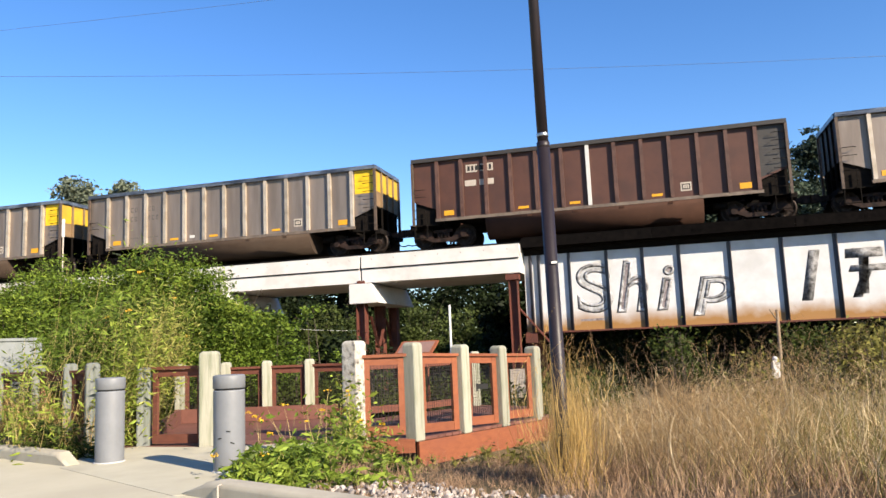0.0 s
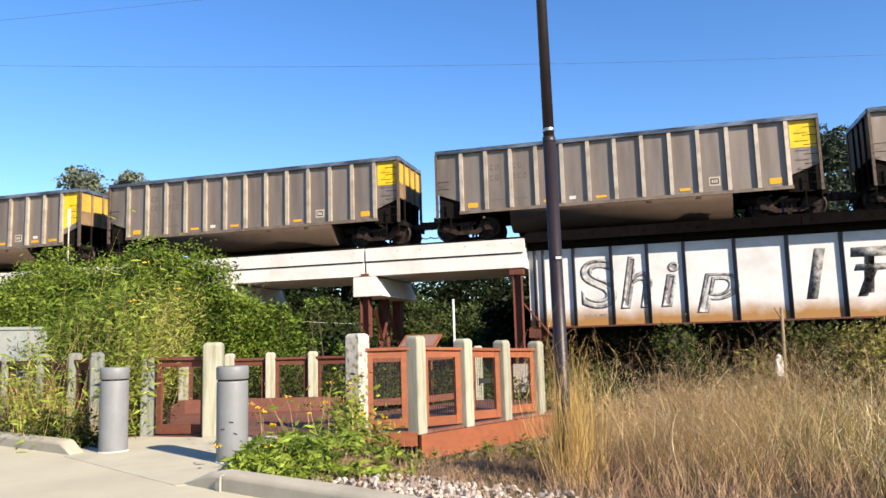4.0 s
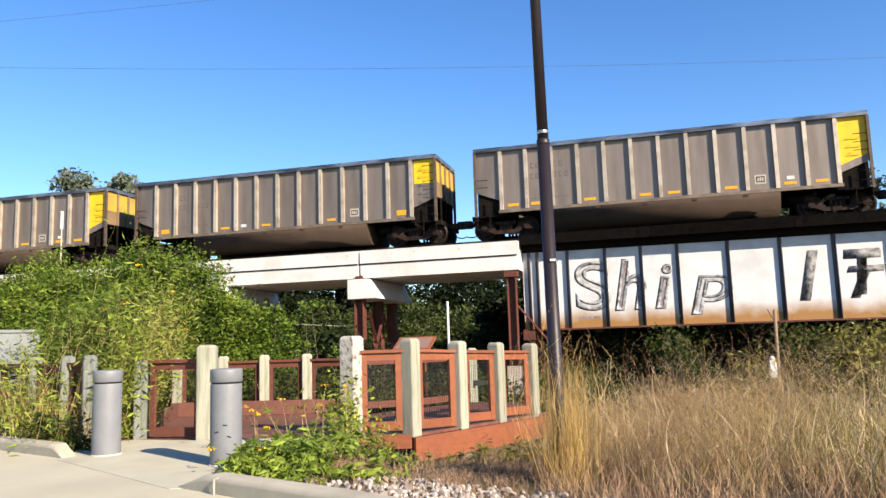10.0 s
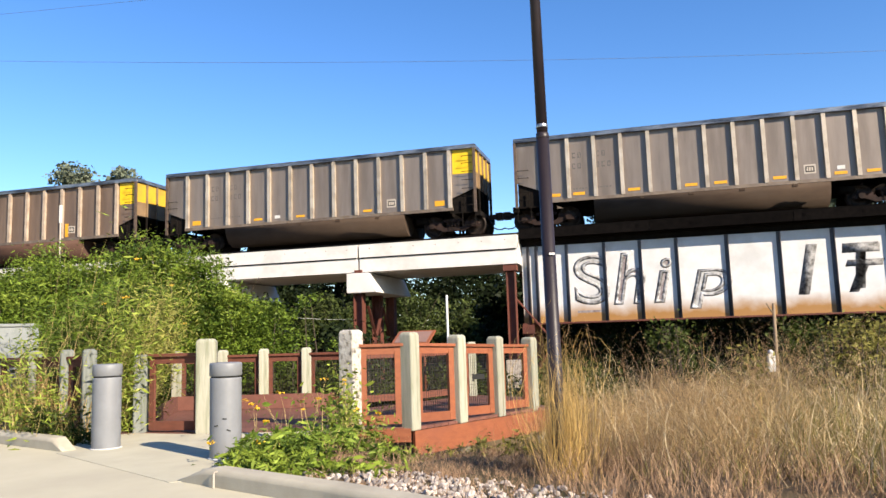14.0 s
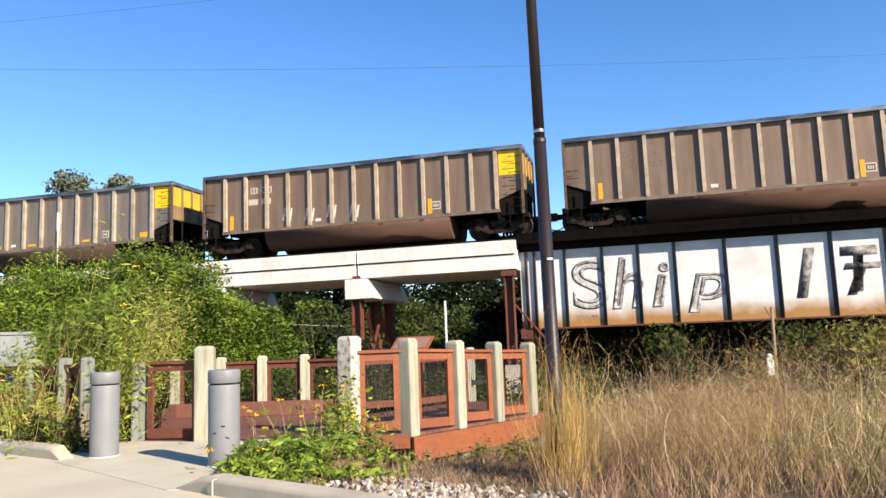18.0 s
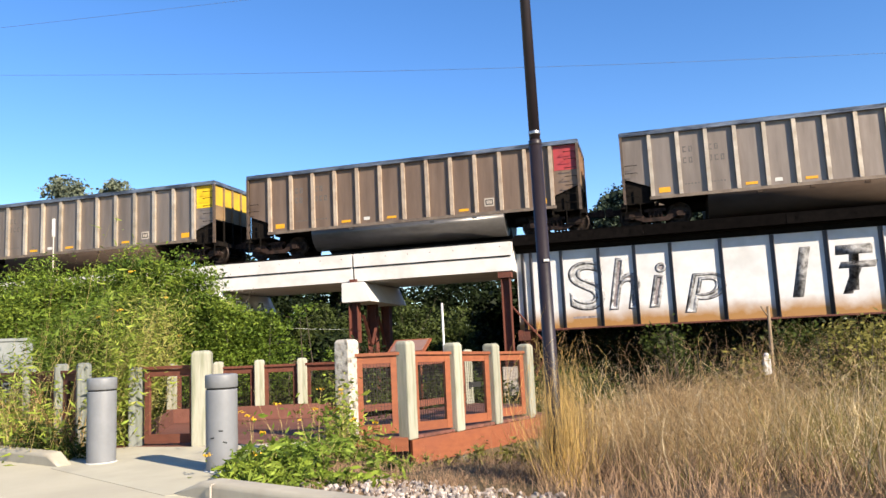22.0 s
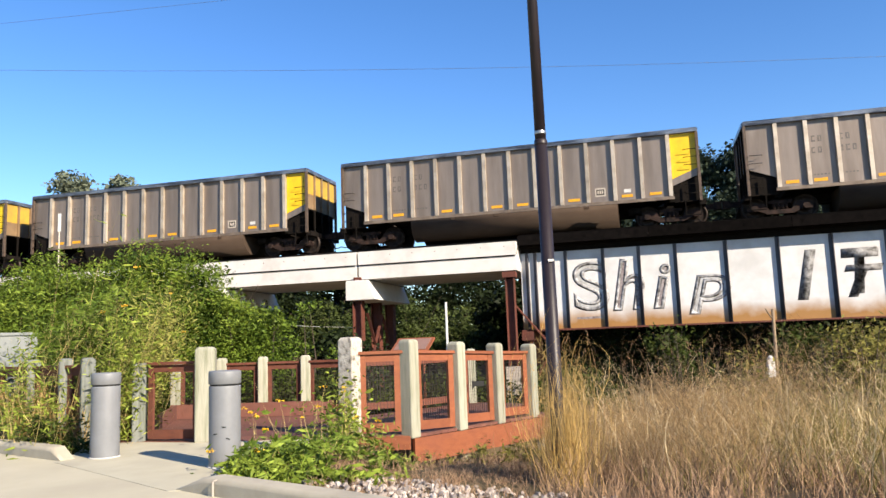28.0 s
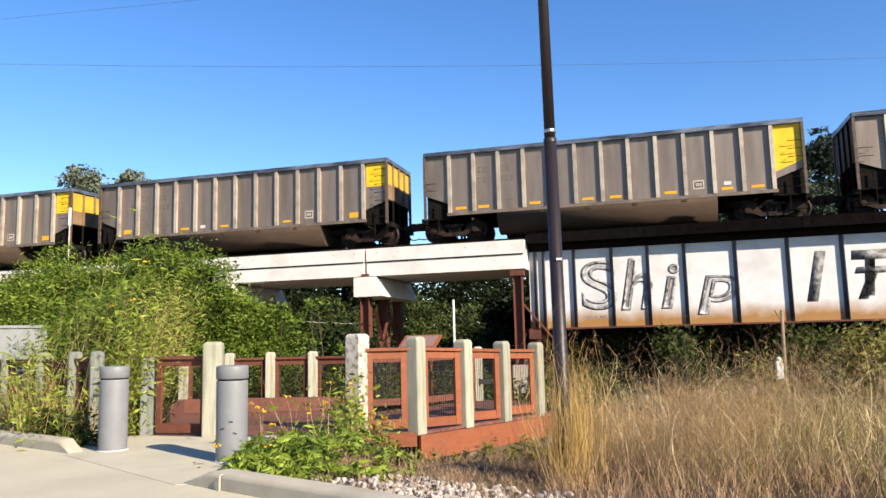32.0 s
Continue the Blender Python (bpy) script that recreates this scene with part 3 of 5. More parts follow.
    part("fascia", bevel(beam(B(), (-4.75, 10.395, -0.10), (-0.52, 10.395, -0.10), 0.045, 0.18), 0.006), M["redwood"], t, "red side board at the platform's front")
    for s in (1.2, 3.2):
        for k in (0.12, 2.6):
            p = m + WALK * s + SIDE * k
            part("pile", rod(B(), (p.x, p.y, -1.6), (p.x, p.y, -0.045), 0.10, 0.10, 12), M["post"], t)


boardwalk()
near = [(-1.325, 10.42), (-0.52, 10.50), (0.15, 11.22), (0.764, 11.945), (1.38, 12.67)]
railing("sunlit red-framed railing with cream posts and wire mesh panels", near, "boardwalk railings", z0=0.045, first=(0.25, 1.35, M["post_worn"]), turn=55,
        h=(1.35, 1.295, 1.24, 1.20, 1.166), thick=0.205, rails=((1.125, 0.0), (1.12, 0.03), (1.085, 0.03), (1.05, 0.02)))
far_leg = [tuple(Vector((-0.48, 10.50)) + SIDE * 2.75 + WALK * d) for d in (2.72, 4.55)]
railing("red-framed railing with cream posts on the boardwalk's far side", [(-5.13, 14.35), (-4.26, 14.35), (-3.47, 14.30), (-2.65, 14.22), (-1.80, 13.95)] + far_leg, "boardwalk railings", turn=8, h=1.10, z0=0.06, z1=0.98, wood=M["redwood_dark"], w=0.085)
t = thing("railing", "red-framed open panel between the entrance post and the shrub", "railing", group="boardwalk railings")
post((-4.40, 10.86), t, 0.185, 1.10, M["post_shaded"], -0.05, 12)
# the darker wood puts the shrub's shade into this panel's colour
frame_panel((-4.33, 10.84), (-3.40, 10.60), 0.03, 1.08, t, 0.075, M["redwood_dark"], wire=False)
t = thing("entrance_post", "large weathered cream timber post at the boardwalk entrance", "post")
post((-3.36, 10.55), t, 0.27, 1.29, None, -0.05, 12)
railing("weathered railing half hidden in tall weeds", [(-4.98, 10.50), (-5.46, 10.84), (-6.20, 11.35), (-7.15, 12.05), (-8.1, 12.75), (-9.05, 13.45)], "boardwalk railings", turn=30, low=-0.2, wood=M["redwood_dark"], posts=M["post_shaded"])


def reading_panel():
    t = thing("reading_panel", "slanted information panel in a red frame by the boardwalk", "information panel", pose(-0.70, 15.9, 0.1, 0, 0, -20))
    part("leg", rod(B(), (-0.25, 0, -0.2), (-0.25, 0, 1.05), 0.03), M["redwood"], t)
    part("leg", rod(B(), (0.25, 0, -0.2), (0.25, 0, 1.05), 0.03), M["redwood"], t)
    m = pose(0, 0, 1.13, 30, 0, 0)
    part("frame", bevel(box(B(), -0.42, 0.42, -0.28, 0.28, -0.035, 0.0, m), 0.01), M["redwood"], t)
    part("sheet", box(B(), -0.36, 0.36, -0.22, 0.22, 0.004, 0.010, m), M["sign_face"], t, "faded pinkish sheet")


t = thing("kick_board", "broad red boards along the platform's far edge", "board")
for a, b in (((-5.2, 14.25), (-2.1, 14.06)), ((-5.08, 14.2), (-4.36, 11.0))):
    part("board", bevel(beam(B(), (*a, 0.13), (*b, 0.13), 0.04, 0.255), 0.006), M["deck"], t)

reading_panel()
t = thing("latch_bracket", "small dark steel bracket fixed to a railing post", "bracket", pose(0.37, 11.40, 0.60, 0, 0, 10))
part("plate", bevel(box(B(), -0.02, 0.0, -0.13, -0.09, -0.055, 0.055), 0.004), M["gap"], t)
part("arm", bevel(box(B(), 0.001, 0.16, -0.13, -0.09, -0.03, 0.045), 0.004), M["gap"], t)


def lamp_pole():
    t = thing("lamp_pole", "tall dark bronze pole with a steel band in dry grass", "lamp pole", pose(0.932, 6.50, 0, 0, -0.4, 0))
    part("shaft", lathe(B(), [(0.063, -0.4), (0.061, 0.0), (0.056, 2.95)], 24), M["bronze"], t)
    part("upper_shaft", lathe(B(), [(0.0495, 2.95), (0.041, 7.6)], 24), M["bronze"], t)
    part("collar", lathe(B(), [(0.0567, 2.93), (0.0585, 2.94), (0.0585, 2.975), (0.050, 2.982)], 24), M["bronze"], t)
    part("band", lathe(B(), [(0.0522, 3.03), (0.0530, 3.032), (0.0530, 3.057), (0.0522, 3.059)], 24), M["steel"], t, "bright steel band")
    part("clip", bevel(box(B(), -0.008, 0.041, -0.070, -0.0535, 1.882, 1.902), 0.004), M["white"], t, "small white clip")
    part("base_flange", lathe(B(), [(0.115, -0.05), (0.115, 0.03), (0.098, 0.045), (0.066, 0.06)], 24), M["bronze"], t)
    part("arm", rod(B(), (0, 0, 7.56), (0.75, -0.25, 7.72), 0.033, 0.029, 12), M["bronze"], t)
    part("lamp_head", bevel(box(B(), 0.5, 1.0, -0.42, -0.17, 7.70, 7.80), 0.025), M["bronze"], t)


lamp_pole()


# ---- railway bridge ----
def stiff_positions():
    return [-4.55, -4.22, -3.02, -1.57, -0.22, 1.12, 2.92, 4.72, 6.52, 8.32, 10.12, 11.92, 13.72, 15.52, 17.32, 19.1]


def plate_girder():
    t = thing("plate_girder", "white painted plate girder with rusty lower edge and worn lettering", "bridge girder", TRACK)
    for s in (-1, 1):
        y = 1.2 * s
        part("web", box(B(), -4.86, 20.0, y - 0.01, y + 0.01, 1.66, 4.93), M["girder"], t)
        part("bottom_flange", bevel(box(B(), -4.9, 20.05, y - 0.20, y + 0.20, 1.60, 1.66), 0.008), M["rust"], t, "rust brown bottom flange")
        part("top_flange", bevel(box(B(), -4.9, 20.05, y - 0.22, y + 0.22, 4.93, 5.0), 0.008), M["darksteel"], t, "grimy dark top flange")
        # dark plate added where the ties' shade blackens the web's top
        part("flange_angle", box(B(), -4.86, 20.0, *sorted((y + s * 0.0125, y + s * 0.034)), 4.70, 4.93), M["darksteel"], t)
        for x in stiff_positions():
            part("stiffener", box(B(), x - 0.012, x + 0.012, y + (0.01 if s > 0 else -0.17), y + (0.17 if s > 0 else -0.01), 1.66, 4.695), M["stiff"], t)
            # dark strip left of each stiffener, painted as its cast shadow
            part("stiffener_shadow_angle", box(B(), x - 0.125, x - 0.0125, y + (0.01 if s > 0 else -0.024), y + (0.024 if s > 0 else -0.01), 1.66, 4.695), M["stiff"], t)
    for i, x in enumerate((-4.7, 0.5, 5.7, 10.9, 16.1, 19.9)):
        bm = B()
        beam(bm, (x, -1.15, 1.9), (x, 1.15, 4.7), 0.08), beam(bm, (x, 1.15, 1.9), (x, -1.15, 4.7), 0.08)
        part("cross_frame", bm, M["rust"], t)
    return t


girder = plate_girder()


def letter(ch, x, z, h, w, material, slant=0.18, outline=None, bold=0.0):
    """A hand-painted letter: a thin film of worn paint, with a broken darker outline where asked."""
    meshes = []
    for edge in (False, True):
        cu = bpy.data.curves.new("letter", "FONT")
        cu.body, cu.size, cu.shear, cu.offset = ch, 1.0, slant, bold
        if edge:
            cu.fill_mode, cu.bevel_depth, cu.bevel_resolution = "NONE", 0.026, 0
        ob = new("letter", cu)
        dg = bpy.context.evaluated_depsgraph_get()
        meshes.append(bpy.data.meshes.new_from_object(ob.evaluated_get(dg)))
        bpy.data.objects.remove(ob)
    co = np.array([v.co for v in meshes[0].vertices])
    lo, hi = co.min(0), co.max(0)
    rng = random.Random(ord(ch))
    for k, me in enumerate(meshes):
        if k and outline is None:
            continue
        for v in me.vertices:
            wob = 0.012 * noise.noise(Vector((v.co.x * 5, v.co.y * 5, ord(ch))))
            v.co = ((v.co.x - lo[0]) / (hi[0] - lo[0]) * w + x + wob, -1.2135 - 0.003 * k + (v.co.z * 0.05 if k else 0), (v.co.y - lo[1]) / (hi[1] - lo[1]) * h + z + wob)
        bm = B()
        bm.from_mesh(me)
        if not k:
            bmesh.ops.recalc_face_normals(bm, faces=bm.faces)
            r = bmesh.ops.extrude_face_region(bm, geom=bm.faces[:])
            bmesh.ops.translate(bm, verts=[v for v in r["geom"] if isinstance(v, bmesh.types.BMVert)], vec=(0, -0.002, 0))
        part("letter" if not k else "letter_outline", bm, material if not k else outline, girder, "worn hand-painted letter " + ch if not k else "broken dark outline of a letter")


letter("S", -2.76, 2.36, 1.80, 1.22, M["graffiti_grey"], 0.0, M["graffiti"])
letter("h", -1.28, 2.32, 1.86, 1.10, M["graffiti_rose"], 0.2, M["graffiti"])
letter("i", 0.22, 2.32, 1.58, 0.60, M["graffiti_rose"], 0.2, M["graffiti"])
letter("p", 1.50, 2.04, 1.36, 1.42, M["graffiti_grey"], 0.18, M["graffiti"])
letter("I", 5.19, 2.34, 1.82, 0.76, M["graffiti_dark"], 0.2, None, 0.02)
letter("T", 6.74, 2.48, 1.64, 1.24, M["graffiti_dark"], 0.1, None, 0.035)
letter("T", 6.80, 2.36, 1.16, 1.30, M["graffiti_dark"], 0.35, None, 0.035)
part("underline", box(B(), -2.75, -1.80, -1.2155, -1.2105, 2.0, 2.08), M["graffiti_rose"], girder, "worn painted dash under a letter")


def concrete_span(x0, x1, first=False):
    t = thing("concrete_span", "white concrete railway span with a ledge along its side", "bridge span", TRACK, group="concrete spans")
    part("slab", bevel(box(B(), x0 + 0.04, x1 - 0.04, -2.16, 2.16, 3.98, 4.80), 0.02), M["concrete"], t)
    for s in (-1, 1):
        part("edge_beam", bevel(box(B(), x0 + 0.04, x1 - 0.04, min(s * 1.86, s * 2.22), max(s * 1.86, s * 2.22), 4.58, 5.11), 0.015), M["concrete"], t)
    part("joint_filler", box(B(), x0 - 0.035, x0 + 0.035, -2.05, 2.05, 4.0, 4.95), M["darksteel"], t)
    part("ballast_bed", box(B(), x0 + 0.03, x1 - 0.03, -1.85, 1.85, 4.8, 5.15), M["ballast"], t)
    part("bearing", box(B(), x0 - 0.16, x0 + 0.16, -2.255, -1.9, 3.942, 4.07), M["rust"], t, "rusty bearing plate")
    part("drip_joint", box(B(), x0 + 0.10, x1 - 0.10, -2.195, -2.15, 4.535, 4.575), M["darksteel"], t, "dark joint under the ledge")
    bm = B()
    for k in range(7):
        x = x0 + 0.5 + (x1 - x0 - 1) * k / 6
        lathe(bm, [(0.018, 0), (0.018, 0.012)], 8, "Y", (x, -2.233, 4.93))
    part("bolts", bm, M["rust"], t, "small rusty bolt heads")
    return t


JOINTS = [-4.83, -11.48, -18.13, -24.78, -31.43, -38.08]
for a, b in zip(JOINTS[1:], JOINTS):
    concrete_span(a, b)


def pier(x):
    t = thing("bridge_pier", "rust red steel bent under a white concrete cap", "bridge pier", TRACK @ pose(x, 0, 0), group="bridge piers")
    bm = prism(B(), [(-0.50, 3.94), (0.46, 3.94), (0.80, 3.13), (-0.50, 3.13)], -2.30, 2.30)
    part("cap", bevel(bm, 0.02), M["concrete"], t, "white concrete pier cap")
    for y in (-1.95, 0.15, 1.95):
        bm = B()
        for dx in (-0.26, 0.10):
            box(bm, dx - 0.015, dx + 0.015, y - 0.19, y + 0.19, -2.2, 3.13)
        box(bm, -0.245, 0.085, y - 0.012, y + 0.012, -2.2, 3.13)
        part("column", bm, M["rust"], t)
    for a, b in (((-1.75, 0.0), (0.0, 2.6)), ((0.0, 2.6), (1.75, 0.0)), ((-1.75, 2.6), (0.0, 0.0))):
        part("brace", beam(B(), (0.22, a[0], a[1]), (0.22, b[0], b[1]), 0.12, 0.02), M["rust"], t)
    part("footing", bevel(box(B(), -0.6, 0.6, -2.4, 2.4, -2.4, -1.2), 0.03), M["concrete"], t)
    return t


for x in JOINTS[1:-1]:
    pier(x - 0.0)


def end_bent(x):
    t = thing("steel_bent", "rust red steel bent under the girder's end", "bridge pier", TRACK @ pose(x, 0, 0), group="bridge piers")
    part("cap_beam", box(B(), -0.05, 0.42, -1.5, 1.5, 1.25, 1.595), M["rust"], t)
    for y in (-1.9, 1.9):
        bm = B()
        for dx in (-0.16, 0.16):
            box(bm, dx - 0.015 - 0.35, dx + 0.015 - 0.35, y - 0.17, y + 0.17, -2.2, 3.97)
        box(bm, -0.16 - 0.35, 0.16 - 0.35, y - 0.012, y + 0.012, -2.2, 3.97)
        part("column", bm, M["rust"], t)
        part("shelf_bracket", bevel(box(B(), -0.62, -0.10, y - 0.22, y + 0.2, 3.72, 3.965), 0.01), M["rust"], t)
    for y in (-1.2, 1.2):
        bm = B()
        box(bm, 0.05, 0.35, y - 0.16, y + 0.16, -2.2, 1.25)
        part("girder_column", bm, M["rust"], t)
        part("brace", beam(B(), (-0.35, y - 0.25, 2.75), (1.3, y - 0.25, 0.75), 0.22, 0.05), M["rust"], t)
        part("brace", beam(B(), (0.35, y - 0.22, -0.4), (1.35, y - 0.22, 1.3), 0.14, 0.05), M["rust"], t)
    part("footing", bevel(box(B(), -0.9, 0.9, -2.4, 2.4, -2.4, -1.3), 0.03), M["concrete"], t)
    return t


end_bent(-4.85)
end_bent(20.3)


def track():
    t = thing("railway_track", "steel rails on dark creosoted bridge ties", "railway track", TRACK)
    for y in (-0.7525, 0.7525):
        bm = B()
        prof = [(y - 0.07, RAIL - 0.17), (y + 0.07, RAIL - 0.17), (y + 0.07, RAIL - 0.155), (y + 0.01, RAIL - 0.14), (y + 0.01, RAIL - 0.045), (y + 0.036, RAIL - 0.035), (y + 0.036, RAIL), (y - 0.036, RAIL), (y - 0.036, RAIL - 0.035), (y - 0.01, RAIL - 0.045), (y - 0.01, RAIL - 0.14), (y - 0.07, RAIL - 0.155)]
        prism(bm, prof, -420.0, 360.0, "X")
        part("rail", bm, M["wheel"], t)
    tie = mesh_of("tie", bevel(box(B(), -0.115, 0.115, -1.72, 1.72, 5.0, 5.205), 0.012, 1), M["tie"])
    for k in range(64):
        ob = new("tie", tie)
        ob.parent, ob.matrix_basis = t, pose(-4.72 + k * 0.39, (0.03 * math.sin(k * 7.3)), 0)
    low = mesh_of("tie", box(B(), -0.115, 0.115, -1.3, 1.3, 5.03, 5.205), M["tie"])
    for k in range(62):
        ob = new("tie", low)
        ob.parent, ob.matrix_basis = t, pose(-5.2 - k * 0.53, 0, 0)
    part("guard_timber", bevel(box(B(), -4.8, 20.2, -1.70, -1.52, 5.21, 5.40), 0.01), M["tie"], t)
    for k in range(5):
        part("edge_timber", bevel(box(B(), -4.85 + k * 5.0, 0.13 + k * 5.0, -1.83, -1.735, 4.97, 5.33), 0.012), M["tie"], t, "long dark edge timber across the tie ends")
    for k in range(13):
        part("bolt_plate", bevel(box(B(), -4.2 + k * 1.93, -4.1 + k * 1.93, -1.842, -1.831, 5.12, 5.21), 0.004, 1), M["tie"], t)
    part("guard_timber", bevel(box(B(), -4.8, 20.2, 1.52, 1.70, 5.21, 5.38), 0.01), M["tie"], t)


track()


def embankment(x0, x1, wing):
    bm = B()
    prof = [(-14.0, -2.5), (-9.0, 0.2), (-2.6, 4.7), (-1.75, 5.14), (1.75, 5.14), (2.6, 4.7), (9.0, 0.2), (14.0, -2.5)]
    prism(bm, prof, x0, x1, "X")
    solid("embankment", bm, M["soil"], "grassy railway embankment carrying the track", "embankment", TRACK, kind="structure")
    bm = B()
    box(bm, wing - 0.5, wing + 0.5, -3.2, 3.2, -2.4, 3.9)
    solid("bridge_abutment", bevel(bm, 0.03), M["concrete"], "pale concrete abutment at the end of the bridge", "abutment", TRACK)


embankment(-425.0, -38.6, -38.1)
embankment(21.6, 365.0, 21.1)


# ---- coal cars ----
HALF, RIBS = 7.245, [1.03 * (i - 6) for i in range(13)]
LOW, TOP = 1.05, 3.68


def truck():
    """A two-axle truck about its own centre, on the rails at z 0. Returns the empty's mesh parts as builders."""
    bm = B()
    for s in (-1, 1):
        y = s * 1.0
        prism_pts = [(-1.15, 0.42), (-0.95, 0.62), (-0.55, 0.60), (-0.38, 0.36), (0.38, 0.36), (0.55, 0.60), (0.95, 0.62), (1.15, 0.42), (1.12, 0.34), (0.80, 0.36), (0.45, 0.20), (-0.45, 0.20), (-0.80, 0.36), (-1.12, 0.34)]
        b2 = prism(B(), prism_pts, y - 0.05, y + 0.05)
        me = bpy.data.meshes.new("tmp")
        b2.to_mesh(me), b2.free()
        bm.from_mesh(me)
        bpy.data.meshes.remove(me)
        for x in (-0.22, -0.08, 0.08, 0.22):
            rod(bm, (x, y, 0.36), (x, y, 0.60), 0.055, 0.055, 8)
        box(bm, -0.40, 0.40, y - 0.07, y + 0.07, 0.60, 0.70)
        for x in (-0.89, 0.89):
            rod(bm, (x, y - 0.13, 0.45), (x, y + 0.13, 0.45), 0.12, 0.12, 12)
    box(bm, -0.2, 0.2, -1.0, 1.0, 0.45, 0.72)
    return mesh_of("side_frame", bm, M["truck"])


def wheelset():
    bm = B()
    rod(bm, (0, -1.0, 0), (0, 1.0, 0), 0.08, 0.08, 10)
    for s in (-1, 1):
        y = 0.7525 * s
        lathe(bm, [(0.40, y - s * 0.07), (0.485, y - s * 0.068), (0.485, y - s * 0.04), (0.455, y - s * 0.03), (0.452, y + s * 0.065), (0.38, y + s * 0.065), (0.36, y + s * 0.03), (0.16, y + s * 0.02), (0.13, y + s * 0.08), (0.0, y + s * 0.08)], 24, "Y")
        for k in range(4):
            a = k * math.pi / 2
            box(bm, 0.2, 0.34, -0.03, 0.03, -0.012, 0.012, Matrix.Translation((0, y + s * 0.03, 0)) @ Matrix.Rotation(a, 4, "Y") @ Matrix.Rotation(math.pi / 2, 4, "X"))
    bmesh.ops.recalc_face_normals(bm, faces=bm.faces)
    return mesh_of("wheelset", bm, M["wheel"])


TRUCK_MESH, WHEEL_MESH = truck(), wheelset()


def bars(x, z, widths, h, gap=0.05):
    bm = B()
    for w in widths:
        box(bm, x, x + w, -1.4665, -1.461, z, z + h)
        x += w + gap
    return bm


def coal_car(style, end, label):
    """style: grey, tan or brown sheets; end: how the front end panel is painted (square, full, red, plain)."""
    t = thing("coal_car", label, "coal car", group="coal train")
    sheet, rib = M["sheet_" + style], M["rib_" + style]
    tub = M["tub_brown"] if style == "brown" else M["tub_steel"] if end == "red" else M["tub_tan"] if style == "tan" else M["tub_grey"]
    rim = M["rim_dark"] if style == "brown" else M["rim"]
    notch = [(-HALF, 3.55), (-HALF, 1.88), (-6.25, 1.50), (-6.25, LOW), (6.25, LOW), (6.25, 1.50), (HALF, 1.88), (HALF, 3.55)]
    for s in (-1, 1):
        lo, hi = sorted((s * 1.44, s * 1.46))
        part("side_sheet", prism(B(), notch, lo, hi), sheet, t)
        part("top_chord", bevel(box(B(), -HALF - 0.03, HALF + 0.03, s * 1.55 - 0.06, s * 1.55 + 0.06, 3.52, TOP), 0.012, 1), rim, t)
        part("side_sill", bevel(box(B(), -6.30, 6.30, s * 1.525 - 0.045, s * 1.525 + 0.045, LOW - 0.07, LOW + 0.05), 0.01, 1), M["sill"], t)
        for i, x in enumerate(RIBS):
            bm = bevel(box(B(), x - 0.07, x + 0.07, min(s * 1.46, s * 1.585), max(s * 1.46, s * 1.585), LOW + 0.05, 3.52), 0.018, 1)
            stripe = style == "brown" and i == 6
            part("rib", bm, M["white"] if stripe else rib, t, "white painted rib" if stripe else "")
        # corner posts and the open frame under the end panels
        for e in (-1, 1):
            part("corner_post", bevel(box(B(), e * HALF - 0.05, e * HALF + 0.05, s * 1.55 - 0.05, s * 1.55 + 0.05, 0.86, 3.52), 0.01, 1), M["corner"], t)
            part("upright", box(B(), e * 6.75 - 0.02, e * 6.75 + 0.02, s * 1.5 - 0.02, s * 1.5 + 0.02, 0.9, 1.50), M["darksteel"], t)
            x0, x1 = (6.72, 7.16) if e > 0 else (-7.16, -6.72)
            rungs = [1.15, 1.5, 1.85, 2.2, 2.55, 2.9, 3.2] if (e > 0 and end != "full") else [1.15, 1.5, 2.05, 2.35] if e < 0 else [1.15, 1.5, 2.25, 2.55, 2.85]
            for z in rungs:
                bm = B()
                rod(bm, (x0, s * 1.63, z), (x1, s * 1.63, z), 0.013, 0.013, 6)
                for x in (x0, x1):
                    rod(bm, (x, s * 1.63, z), (x, s * 1.51, z), 0.011, 0.011, 4)
                part("grab_iron", bm, M["darksteel"], t)
            part("sill_step", box(B(), e * 6.95 - 0.28, e * 6.95 + 0.28, s * 1.5 - 0.05, s * 1.5 + 0.05, 0.32, 0.35), M["darksteel"], t)
            for dx in (-0.27, 0.27):
                part("step_hanger", box(B(), e * 6.95 + dx - 0.015, e * 6.95 + dx + 0.015, s * 1.5 - 0.02, s * 1.5 + 0.02, 0.35, 0.9), M["darksteel"], t)
            # added dark plate, stands in for the shade inside the open corner
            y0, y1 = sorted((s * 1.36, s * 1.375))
            part("shade_plate", prism(B(), [(e * 6.1, 0.90), (e * 7.19, 0.90), (e * 7.19, 1.98), (e * 6.1, 1.62)], y0, y1), M["darksteel"], t, "dark added plate for the shade behind the open corner")
        # painted end panel on the side, at the front
        if end != "plain":
            paint = M["red"] if end == "red" else M["yellow"]
            z0 = 2.50 if end in ("square", "red") else None
            y0, y1 = sorted((s * 1.461, s * 1.467))
            shape = [(6.30, 3.50), (HALF - 0.06, 3.50), (HALF - 0.06, 2.50), (6.30, 2.50)] if z0 else [(6.26, 3.51), (HALF - 0.05, 3.51), (HALF - 0.05, 2.14), (6.26, 1.76)]
            part("end_panel", prism(B(), shape, y0, y1), paint, t, ("faded red" if end == "red" else "bright yellow") + " painted end panel")
        else:
            y0, y1 = sorted((s * 1.461, s * 1.467))
            part("end_panel", prism(B(), [(6.26, 3.51), (HALF - 0.05, 3.51), (HALF - 0.05, 1.95), (6.26, 1.58)], y0, y1), M["endgrey"], t, "grey painted end panel")
        # half-round tub
        bm = B()
